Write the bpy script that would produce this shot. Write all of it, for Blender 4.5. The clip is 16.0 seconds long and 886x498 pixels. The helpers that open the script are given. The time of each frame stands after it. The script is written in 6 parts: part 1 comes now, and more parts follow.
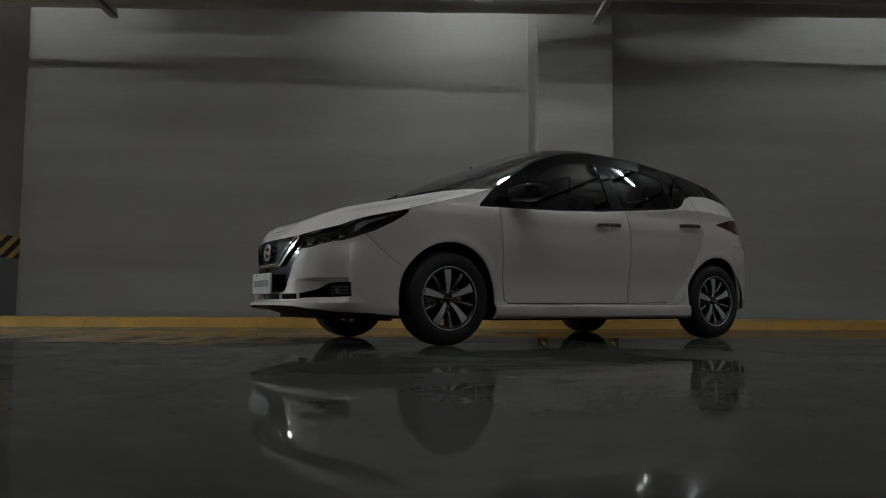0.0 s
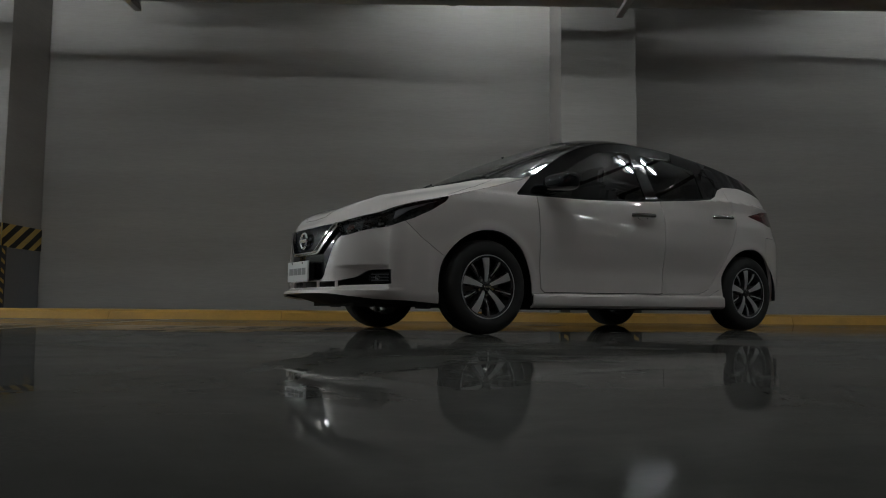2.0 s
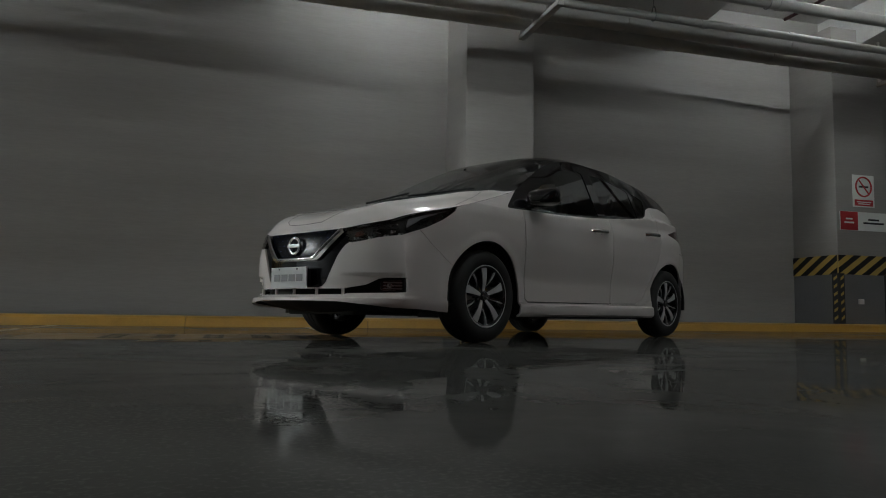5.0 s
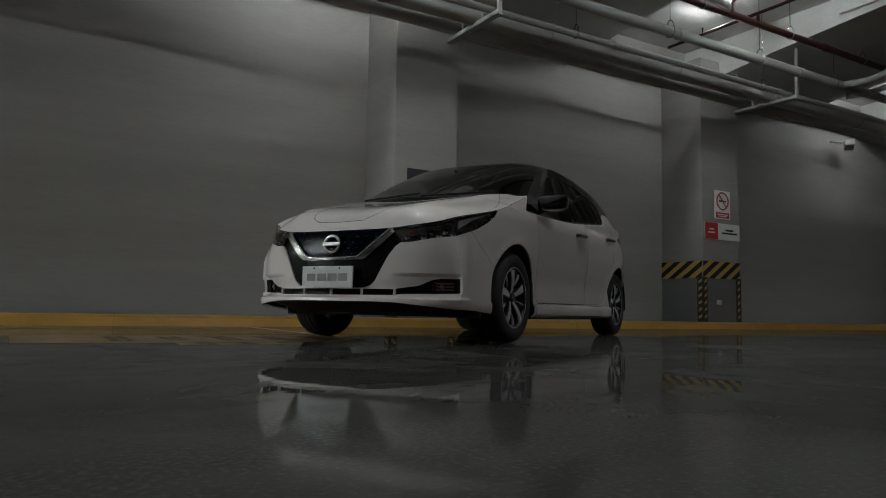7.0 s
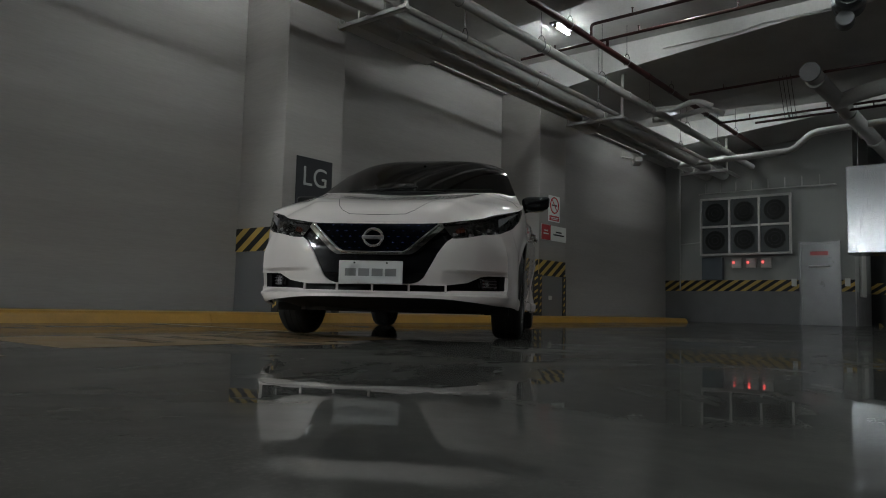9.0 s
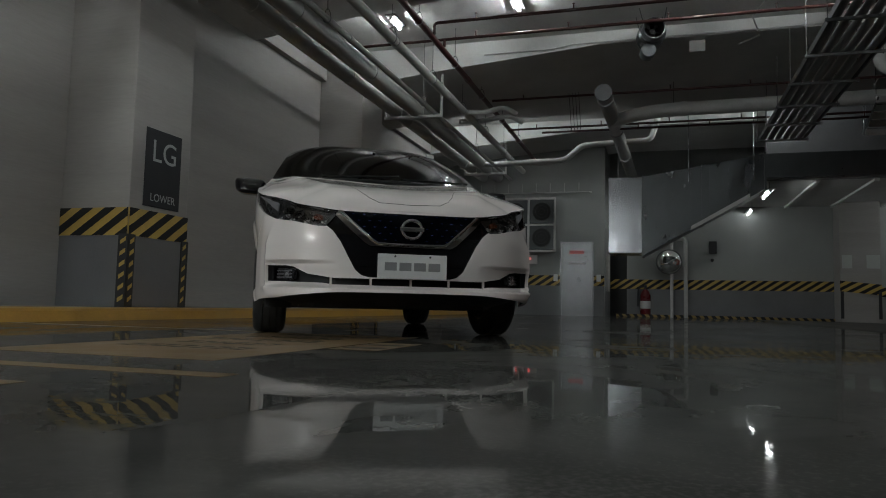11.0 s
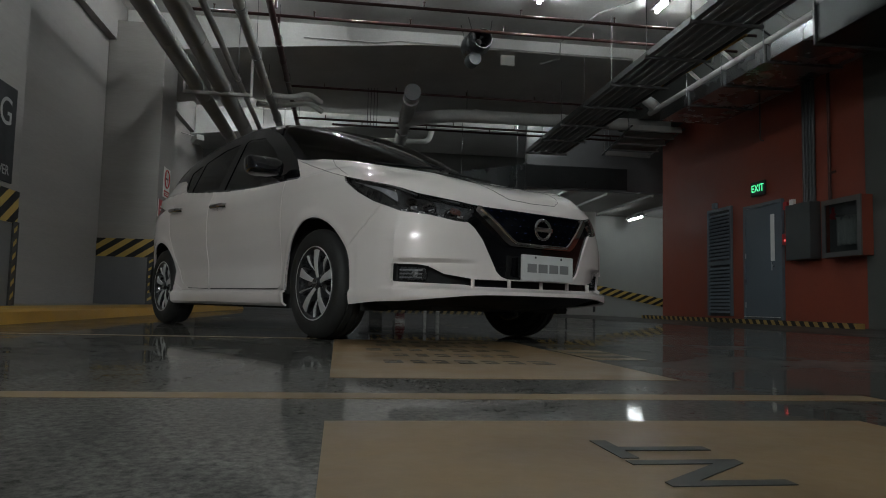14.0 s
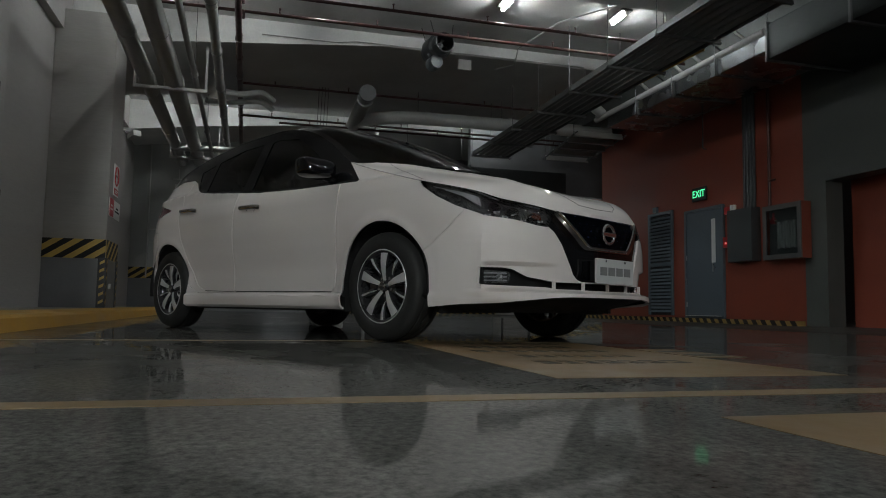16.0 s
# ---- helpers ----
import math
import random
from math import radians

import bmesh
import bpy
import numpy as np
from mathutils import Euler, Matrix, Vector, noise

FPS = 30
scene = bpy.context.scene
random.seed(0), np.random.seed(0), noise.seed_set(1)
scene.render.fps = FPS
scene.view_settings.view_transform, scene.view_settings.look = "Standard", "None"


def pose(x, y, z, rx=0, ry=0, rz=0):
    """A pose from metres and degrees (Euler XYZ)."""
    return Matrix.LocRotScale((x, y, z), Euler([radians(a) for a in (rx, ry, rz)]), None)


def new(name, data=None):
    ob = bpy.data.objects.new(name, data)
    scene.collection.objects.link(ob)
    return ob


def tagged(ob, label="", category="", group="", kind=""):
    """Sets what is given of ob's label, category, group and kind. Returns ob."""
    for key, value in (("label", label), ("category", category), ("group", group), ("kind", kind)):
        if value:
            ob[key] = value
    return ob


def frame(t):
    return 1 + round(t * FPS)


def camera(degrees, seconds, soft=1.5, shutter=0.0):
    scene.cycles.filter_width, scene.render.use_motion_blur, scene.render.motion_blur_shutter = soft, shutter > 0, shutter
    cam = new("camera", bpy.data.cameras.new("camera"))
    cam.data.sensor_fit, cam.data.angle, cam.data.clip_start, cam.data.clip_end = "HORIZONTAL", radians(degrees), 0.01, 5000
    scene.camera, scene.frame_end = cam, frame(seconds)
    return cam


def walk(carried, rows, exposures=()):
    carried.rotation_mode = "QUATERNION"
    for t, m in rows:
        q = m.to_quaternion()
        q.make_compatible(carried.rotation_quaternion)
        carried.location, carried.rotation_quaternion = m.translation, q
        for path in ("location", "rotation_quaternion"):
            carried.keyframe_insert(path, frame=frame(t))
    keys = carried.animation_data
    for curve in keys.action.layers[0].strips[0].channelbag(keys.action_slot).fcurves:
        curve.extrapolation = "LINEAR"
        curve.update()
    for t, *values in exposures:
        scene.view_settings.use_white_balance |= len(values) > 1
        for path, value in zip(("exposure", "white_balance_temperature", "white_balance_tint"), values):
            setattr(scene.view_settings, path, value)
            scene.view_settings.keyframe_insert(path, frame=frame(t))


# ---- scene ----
import functools

cam = camera(63.5, 16.0, soft=1.0)
METRES, EYE, TILT, LEAN, TURN = 10.1, 0.27, 0.0, 0.0, -1.2
EXPOSURE = 0.0
ROWS = [
    (0.0, 0.0, 0.0, 0.0, -0.02, 4.49, -0.27),
    (0.5, -0.0025, 0.0011, -0.0055, 0.05, 4.44, -0.35),
    (1.0, -0.006, 0.0019, -0.0074, 0.18, 4.38, -0.39),
    (1.5, -0.0118, 0.0031, -0.0075, 0.28, 4.35, -0.46),
    (2.0, -0.0215, 0.0031, -0.0074, 0.4, 4.45, -0.5),
    (2.5, -0.037, 0.0038, -0.0076, 0.32, 4.78, -0.68),
    (3.0, -0.0526, 0.0018, -0.0071, -3.13, 5.06, -0.67),
    (3.5, -0.0707, 0.0031, -0.007, -6.28, 5.14, -0.71),
    (4.0, -0.0945, 0.0047, -0.0057, -9.2, 5.05, -0.77),
    (6.5, -0.2494, 0.0484, -0.0056, -25.88, 4.91, -1.13),
    (7.0, -0.2865, 0.0666, -0.0051, -30.04, 4.89, -1.16),
    (7.5, -0.3236, 0.0889, -0.0059, -34.1, 4.88, -1.19),
    (8.0, -0.3598, 0.1153, -0.0058, -39.24, 4.84, -1.3),
    (10.5, -0.4853, 0.3101, -0.0068, -66.11, 4.55, -1.34),
    (11.0, -0.4972, 0.3532, -0.0069, -71.96, 4.54, -1.31),
    (11.5, -0.5063, 0.396, -0.0062, -77.59, 4.51, -1.23),
    (12.0, -0.509, 0.439, -0.0051, -82.31, 4.48, -1.27),
    (12.5, -0.5093, 0.4799, -0.0056, -86.74, 4.46, -1.26),
    (13.0, -0.5069, 0.5205, -0.0051, -90.8, 4.47, -1.32),
    (13.5, -0.5024, 0.5597, -0.0054, -94.5, 4.46, -1.35),
    (14.0, -0.4964, 0.595, -0.0062, -97.1, 4.49, -1.33),
    (14.5, -0.4944, 0.6267, -0.0059, -99.95, 4.54, -1.32),
    (15.0, -0.4918, 0.6514, -0.0061, -101.63, 4.59, -1.22),
    (15.5, -0.4895, 0.6711, -0.006, -102.97, 4.65, -1.13),
    (16.0, -0.4883, 0.6836, -0.0071, -104.21, 4.69, -0.95),
]
walk(cam, [(t, pose(0, 0, EYE, TILT, LEAN, TURN) @ pose(METRES * x, METRES * y, METRES * z, 90 + pitch, roll, yaw)) for t, x, y, z, yaw, pitch, roll in ROWS],
     exposures=[(0.0, EXPOSURE), (16.0, EXPOSURE)])

# ---- world and light: a windowless basement lit by ceiling tubes, some of them added ----
world = bpy.data.worlds.new("basement_dark")
scene.world = world
world.use_nodes = True
world.node_tree.nodes["Background"].inputs[0].default_value = (0.02, 0.022, 0.025, 1)
world.node_tree.nodes["Background"].inputs[1].default_value = 0.1


# ---- materials ----
def mat(name, col, rough=0.5, metal=0.0, var=0.12, scale=1.5, fine=45.0, bump=0.05, coat=0.0, rough_var=0.1, stretch=(1, 1, 1), random_tint=0.0, spec=0.5):
    """A painted, cast or rolled surface: broad patches, fine grain, uneven gloss and slight relief."""
    m = bpy.data.materials.new(name)
    m.use_nodes = True
    n, l = m.node_tree.nodes, m.node_tree.links
    b = n["Principled BSDF"]
    b.inputs["Metallic"].default_value = metal
    b.inputs["Coat Weight"].default_value = coat
    b.inputs["Coat Roughness"].default_value = 0.03
    b.inputs["Specular IOR Level"].default_value = spec
    tc = n.new("ShaderNodeTexCoord")
    mp = n.new("ShaderNodeMapping")
    mp.inputs["Scale"].default_value = stretch
    l.new(tc.outputs["Object"], mp.inputs["Vector"])
    broad = n.new("ShaderNodeTexNoise")
    broad.inputs["Scale"].default_value = scale
    broad.inputs["Detail"].default_value = 5
    broad.inputs["Roughness"].default_value = 0.6
    grain = n.new("ShaderNodeTexNoise")
    grain.inputs["Scale"].default_value = fine
    grain.inputs["Detail"].default_value = 3
    for t in (broad, grain):
        l.new(mp.outputs["Vector"], t.inputs["Vector"])
    both = n.new("ShaderNodeMath")
    both.operation = "MULTIPLY_ADD"
    both.inputs[1].default_value = 0.3
    l.new(grain.outputs["Fac"], both.inputs[0])
    l.new(broad.outputs["Fac"], both.inputs[2])
    ramp = n.new("ShaderNodeMapRange")
    ramp.inputs["From Min"].default_value, ramp.inputs["From Max"].default_value = 0.35, 0.95
    ramp.inputs["To Min"].default_value, ramp.inputs["To Max"].default_value = 1 - var, 1 + var
    l.new(both.outputs[0], ramp.inputs["Value"])
    mul = n.new("ShaderNodeVectorMath")
    mul.operation = "SCALE"
    mul.inputs[0].default_value = col
    l.new(ramp.outputs["Result"], mul.inputs["Scale"])
    out = mul.outputs["Vector"]
    if random_tint:
        info = n.new("ShaderNodeObjectInfo")
        tint = n.new("ShaderNodeMapRange")
        tint.inputs["To Min"].default_value, tint.inputs["To Max"].default_value = 1 - random_tint, 1 + random_tint
        l.new(info.outputs["Random"], tint.inputs["Value"])
        m2 = n.new("ShaderNodeVectorMath")
        m2.operation = "SCALE"
        l.new(out, m2.inputs[0])
        l.new(tint.outputs["Result"], m2.inputs["Scale"])
        out = m2.outputs["Vector"]
    l.new(out, b.inputs["Base Color"])
    rr = n.new("ShaderNodeMapRange")
    rr.inputs["From Min"].default_value, rr.inputs["From Max"].default_value = 0.3, 0.7
    rr.inputs["To Min"].default_value, rr.inputs["To Max"].default_value = max(0.0, rough - rough_var), min(1.0, rough + rough_var)
    l.new(broad.outputs["Fac"], rr.inputs["Value"])
    l.new(rr.outputs["Result"], b.inputs["Roughness"])
    if bump:
        bp = n.new("ShaderNodeBump")
        bp.inputs["Strength"].default_value = bump
        bp.inputs["Distance"].default_value = 0.01
        l.new(grain.outputs["Fac"], bp.inputs["Height"])
        l.new(bp.outputs["Normal"], b.inputs["Normal"])
    return m


def glow(name, col, strength):
    m = bpy.data.materials.new(name)
    m.use_nodes = True
    b = m.node_tree.nodes["Principled BSDF"]
    b.inputs["Base Color"].default_value = (0.8, 0.8, 0.8, 1)
    b.inputs["Emission Color"].default_value = (*col, 1)
    b.inputs["Emission Strength"].default_value = strength
    return m


def glass(name, tint, rough=0.0):
    """A thin pane: it lets tinted light through and mirrors by Fresnel."""
    m = bpy.data.materials.new(name)
    m.use_nodes = True
    n, l = m.node_tree.nodes, m.node_tree.links
    n.remove(n["Principled BSDF"])
    clear, gloss, mix, fr = n.new("ShaderNodeBsdfTransparent"), n.new("ShaderNodeBsdfGlossy"), n.new("ShaderNodeMixShader"), n.new("ShaderNodeLayerWeight")
    clear.inputs["Color"].default_value = (*tint, 1)
    gloss.inputs["Roughness"].default_value = rough
    fr.inputs["Blend"].default_value = 0.5
    power, scale = n.new("ShaderNodeMath"), n.new("ShaderNodeMath")
    power.operation, scale.operation = "POWER", "MULTIPLY_ADD"
    power.inputs[1].default_value = 5.0
    scale.inputs[1].default_value, scale.inputs[2].default_value = 0.925, 0.075
    l.new(fr.outputs["Facing"], power.inputs[0])
    l.new(power.outputs[0], scale.inputs[0])
    l.new(scale.outputs[0], mix.inputs[0])
    l.new(clear.outputs[0], mix.inputs[1])
    l.new(gloss.outputs[0], mix.inputs[2])
    l.new(mix.outputs[0], n["Material Output"].inputs["Surface"])
    return m


WALL = mat("wall_paint", (0.286, 0.268, 0.257), 0.6, var=0.2, scale=0.9, fine=30, bump=0.1, stretch=(0.22, 0.22, 2.2))
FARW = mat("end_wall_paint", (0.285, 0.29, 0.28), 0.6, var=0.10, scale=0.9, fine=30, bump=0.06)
# Dado colour; also darkens unseen closing walls, the bulkhead and a pipe cap.
DADO = mat("dado_and_shade_grey", (0.15, 0.15, 0.155), 0.5, var=0.15, scale=1.6, fine=35, bump=0.05)
# Own colour of the lintel; also dims an unseen wall and one beam.
DARKW = mat("dark_wall_and_shade_grey", (0.068, 0.072, 0.067), 0.5, var=0.15, scale=1.6, fine=35, bump=0.05)
CEIL = mat("ceiling_concrete", (0.56, 0.55, 0.54), 0.8, var=0.18, scale=0.8, fine=25, bump=0.12)
REDW = mat("brick_red_paint", (0.20, 0.042, 0.023), 0.5, var=0.16, scale=0.8, fine=30, bump=0.06)
YELLOW = mat("yellow_paint", (0.42, 0.225, 0.03), 0.5, var=0.22, scale=2.5, fine=40, bump=0.08)
BLACKP = mat("black_paint", (0.016, 0.016, 0.016), 0.55, var=0.2, scale=3, bump=0.04, spec=0.25)
HAZY = mat("hazard_yellow", (0.48, 0.32, 0.075), 0.5, var=0.2, scale=4, bump=0.03)
PVC = mat("white_pipe_paint", (0.40, 0.392, 0.38), 0.55, var=0.14, scale=2.5, fine=25, bump=0.03)
REDP = mat("red_pipe_paint", (0.045, 0.011, 0.010), 0.4, var=0.2, scale=4, bump=0.03)
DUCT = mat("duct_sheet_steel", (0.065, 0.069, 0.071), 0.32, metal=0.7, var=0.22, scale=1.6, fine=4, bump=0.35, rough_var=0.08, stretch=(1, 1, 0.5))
STEEL = mat("galvanised_steel", (0.32, 0.335, 0.345), 0.27, metal=1.0, var=0.08, scale=1.5, fine=40, bump=0.0, rough_var=0.05)
DULLSTEEL = mat("dull_tray_steel", (0.15, 0.15, 0.152), 0.5, metal=0.8, var=0.2, scale=4, bump=0.03)
WHITEP = mat("white_bracket_paint", (0.50, 0.49, 0.475), 0.45, var=0.12, scale=6, bump=0.02)
DARK = mat("dark_plastic", (0.02, 0.02, 0.022), 0.5, var=0.2, scale=8, bump=0.02)
DOORG = mat("slate_door_paint", (0.085, 0.105, 0.125), 0.42, var=0.12, scale=2, bump=0.03)
CABLEG = mat("grey_cable_sheath", (0.20, 0.202, 0.20), 0.4, var=0.2, scale=6, bump=0.03)
PANELG = mat("dark_panel_paint", (0.045, 0.05, 0.052), 0.45, var=0.18, scale=4, bump=0.04)
SIGNG = mat("charcoal_sign", (0.030, 0.031, 0.034), 0.6, var=0.1, scale=5, bump=0.0, spec=0.25)
SIGNL = mat("grey_sign_letter", (0.36, 0.36, 0.35), 0.5, var=0.12, scale=8, bump=0.0)
SIGNW = mat("white_sign", (0.70, 0.70, 0.68), 0.4, var=0.06, scale=5, bump=0.0)
SIGNR = mat("red_sign", (0.42, 0.025, 0.03), 0.4, var=0.08, scale=5, bump=0.0)
TUBE_GAIN = 1.59            # for all ceiling tubes alike


@functools.cache
def tube_glow(strength):
    return glow("tube_glow", (0.925, 1.0, 0.995), strength * TUBE_GAIN)


EXITG = glow("exit_green", (0.05, 1.0, 0.35), 1.6)
LEDR = glow("red_led", (1.0, 0.06, 0.05), 2.5)


def floor_material():
    """Polished epoxy concrete: dark grey-green, mirror-like, with scuffs, mop smears and settled dust."""
    m = mat("epoxy_floor", (0.040, 0.0395, 0.0365), 0.12, var=0.42, scale=1.3, fine=14, bump=0.0, spec=0.32, rough_var=0.04)
    n, l = m.node_tree.nodes, m.node_tree.links
    b = n["Principled BSDF"]
    tc = n.new("ShaderNodeTexCoord")
    mp = n.new("ShaderNodeMapping")
    mp.inputs["Scale"].default_value = (0.5, 2.2, 1)
    l.new(tc.outputs["Object"], mp.inputs["Vector"])
    smear = n.new("ShaderNodeTexNoise")
    smear.inputs["Scale"].default_value, smear.inputs["Detail"].default_value, smear.inputs["Distortion"].default_value = 1.3, 8, 1.2
    l.new(mp.outputs["Vector"], smear.inputs["Vector"])
    rr = n.new("ShaderNodeMapRange")
    rr.inputs["From Min"].default_value, rr.inputs["From Max"].default_value = 0.42, 0.72
    rr.inputs["To Min"].default_value, rr.inputs["To Max"].default_value = 0.005, 0.022
    l.new(smear.outputs["Fac"], rr.inputs["Value"])
    grit = n.new("ShaderNodeTexNoise")                      # bare, gritty patches where the coating has worn
    grit.inputs["Scale"].default_value, grit.inputs["Detail"].default_value = 85.0, 4
    l.new(tc.outputs["Object"], grit.inputs["Vector"])
    worn = n.new("ShaderNodeTexNoise")
    worn.inputs["Scale"].default_value, worn.inputs["Detail"].default_value = 0.45, 6
    l.new(tc.outputs["Object"], worn.inputs["Vector"])
    gm, wm = n.new("ShaderNodeMapRange"), n.new("ShaderNodeMapRange")
    gm.inputs["From Min"].default_value, gm.inputs["From Max"].default_value = 0.42, 0.78
    wm.inputs["From Min"].default_value, wm.inputs["From Max"].default_value = 0.46, 0.60
    l.new(grit.outputs["Fac"], gm.inputs["Value"])
    l.new(worn.outputs["Fac"], wm.inputs["Value"])
    gw = n.new("ShaderNodeMath")
    gw.operation = "MULTIPLY"
    l.new(gm.outputs["Result"], gw.inputs[0])
    l.new(wm.outputs["Result"], gw.inputs[1])
    addr = n.new("ShaderNodeMath")
    addr.operation = "MULTIPLY_ADD"
    addr.inputs[1].default_value = 0.12
    l.new(gw.outputs[0], addr.inputs[0])
    l.new(rr.outputs["Result"], addr.inputs[2])
    sep = n.new("ShaderNodeSeparateXYZ")                    # the driving lane is worn dull by tyres
    l.new(tc.outputs["Object"], sep.inputs[0])
    lane = n.new("ShaderNodeMapRange")
    lane.interpolation_type = "SMOOTHSTEP"
    lane.inputs["From Min"].default_value, lane.inputs["From Max"].default_value = 1.5, 0.6
    lane.inputs["To Min"].default_value, lane.inputs["To Max"].default_value = 0.0, 0.10
    l.new(sep.outputs["Y"], lane.inputs["Value"])
    lane_add = n.new("ShaderNodeMath")
    l.new(addr.outputs[0], lane_add.inputs[0])
    l.new(lane.outputs["Result"], lane_add.inputs[1])
    bx, by = n.new("ShaderNodeMapRange"), n.new("ShaderNodeMapRange")   # dusty empty bay beside the column
    for k, (lo, hi) in ((bx, (-1.3, -3.0)), (by, (4.6, 5.8))):
        k.interpolation_type = "SMOOTHSTEP"
        k.inputs["From Min"].default_value, k.inputs["From Max"].default_value = lo, hi
    l.new(sep.outputs["X"], bx.inputs["Value"])
    l.new(sep.outputs["Y"], by.inputs["Value"])
    bay = n.new("ShaderNodeMath")
    bay.operation = "MULTIPLY"
    l.new(bx.outputs["Result"], bay.inputs[0])
    l.new(by.outputs["Result"], bay.inputs[1])
    bay_add = n.new("ShaderNodeMath")
    bay_add.operation = "MULTIPLY_ADD"
    bay_add.inputs[1].default_value = 0.012
    l.new(bay.outputs[0], bay_add.inputs[0])
    l.new(lane_add.outputs[0], bay_add.inputs[2])
    patchy = n.new("ShaderNodeMath")
    patchy.operation = "MULTIPLY"
    l.new(bay.outputs[0], patchy.inputs[0])
    l.new(smear.outputs["Fac"], patchy.inputs[1])
    cloud = n.new("ShaderNodeTexNoise")                     # marbled film left where mop water dried
    cloud.inputs["Scale"].default_value, cloud.inputs["Detail"].default_value, cloud.inputs["Roughness"].default_value = 0.8, 10, 0.68
    cloud.inputs["Distortion"].default_value = 0.7
    l.new(tc.outputs["Object"], cloud.inputs["Vector"])
    film = n.new("ShaderNodeMapRange")
    film.inputs["From Min"].default_value, film.inputs["From Max"].default_value = 0.44, 0.66
    l.new(cloud.outputs["Fac"], film.inputs["Value"])
    bay_film = n.new("ShaderNodeMath")
    bay_film.operation = "MULTIPLY_ADD"
    bay_film.inputs[1].default_value, bay_film.inputs[2].default_value = 1.0, 0.38
    l.new(patchy.outputs[0], bay_film.inputs[0])
    filmed = n.new("ShaderNodeMath")
    filmed.operation = "MULTIPLY"
    l.new(film.outputs["Result"], filmed.inputs[0])
    l.new(bay_film.outputs[0], filmed.inputs[1])
    dusty = n.new("ShaderNodeMath")
    dusty.operation = "MAXIMUM"
    most = n.new("ShaderNodeMath")
    most.operation = "MAXIMUM"
    l.new(gw.outputs[0], most.inputs[0])
    l.new(patchy.outputs[0], most.inputs[1])
    l.new(most.outputs[0], dusty.inputs[0])
    l.new(filmed.outputs[0], dusty.inputs[1])
    sheen = n.new("ShaderNodeMapRange")                     # the film dulls the gloss where it lies
    sheen.inputs["To Min"].default_value, sheen.inputs["To Max"].default_value = 0.68, 0.36
    streaks = n.new("ShaderNodeMath")                       # and long wiping streaks
    streaks.operation = "MULTIPLY_ADD"
    streaks.inputs[1].default_value = 0.9
    l.new(smear.outputs["Fac"], streaks.inputs[0])
    half_film = n.new("ShaderNodeMath")
    half_film.operation = "MULTIPLY_ADD"
    half_film.inputs[1].default_value, half_film.inputs[2].default_value = 0.75, -0.28
    l.new(film.outputs["Result"], half_film.inputs[0])
    l.new(half_film.outputs[0], streaks.inputs[2])
    l.new(streaks.outputs[0], sheen.inputs["Value"])
    thin = n.new("ShaderNodeMath")                          # little lacquer is left in the lane
    thin.operation = "MULTIPLY_ADD"
    thin.inputs[1].default_value, thin.inputs[2].default_value = -8.5, 1.0
    l.new(lane.outputs["Result"], thin.inputs[0])
    lacquer = n.new("ShaderNodeMath")
    lacquer.operation = "MULTIPLY"
    l.new(sheen.outputs["Result"], lacquer.inputs[0])
    l.new(thin.outputs[0], lacquer.inputs[1])
    l.new(lacquer.outputs[0], b.inputs["Coat Weight"])
    b.inputs["Specular IOR Level"].default_value = 0.03
    film_rough = n.new("ShaderNodeMath")
    film_rough.operation = "MULTIPLY_ADD"
    film_rough.inputs[1].default_value = 0.016
    l.new(film.outputs["Result"], film_rough.inputs[0])
    l.new(bay_add.outputs[0], film_rough.inputs[2])
    l.new(film_rough.outputs[0], b.inputs["Coat Roughness"])
    b.inputs["Coat IOR"].default_value = 1.5
    for link in list(b.inputs["Roughness"].links):
        l.remove(link)
    b.inputs["Roughness"].default_value = 0.42
    speck = n.new("ShaderNodeTexNoise")                     # fine aggregate showing through the lacquer
    speck.inputs["Scale"].default_value, speck.inputs["Detail"].default_value, speck.inputs["Roughness"].default_value = 55.0, 6, 0.75
    l.new(tc.outputs["Object"], speck.inputs["Vector"])
    grain = n.new("ShaderNodeMapRange")
    grain.inputs["From Min"].default_value, grain.inputs["From Max"].default_value = 0.36, 0.68
    grain.inputs["To Min"].default_value, grain.inputs["To Max"].default_value = 0.25, 2.0
    l.new(speck.outputs["Fac"], grain.inputs["Value"])
    in_bay = n.new("ShaderNodeMix")
    in_bay.inputs[2].default_value = 1.0
    l.new(bay.outputs[0], in_bay.inputs[0])
    l.new(grain.outputs["Result"], in_bay.inputs[3])
    aggregate = n.new("ShaderNodeVectorMath")
    aggregate.operation = "SCALE"
    l.new(in_bay.outputs[0], aggregate.inputs["Scale"])
    old = b.inputs["Base Color"].links[0].from_socket
    dust = n.new("ShaderNodeMix")
    dust.data_type = "RGBA"
    dust.inputs[7].default_value = (0.138, 0.134, 0.125, 1)
    l.new(dusty.outputs[0], dust.inputs[0])
    l.new(old, dust.inputs[6])
    l.new(dust.outputs[2], aggregate.inputs[0])
    l.new(aggregate.outputs["Vector"], b.inputs["Base Color"])
    wave = n.new("ShaderNodeTexNoise")
    wave.inputs["Scale"].default_value, wave.inputs["Detail"].default_value = 3.0, 2
    l.new(tc.outputs["Object"], wave.inputs["Vector"])
    bp = n.new("ShaderNodeBump")
    bp.inputs["Strength"].default_value, bp.inputs["Distance"].default_value = 0.12, 0.006
    rough_grit = n.new("ShaderNodeMath")
    rough_grit.operation = "MULTIPLY"
    l.new(grit.outputs["Fac"], rough_grit.inputs[0])
    l.new(dusty.outputs[0], rough_grit.inputs[1])
    relief = n.new("ShaderNodeMath")
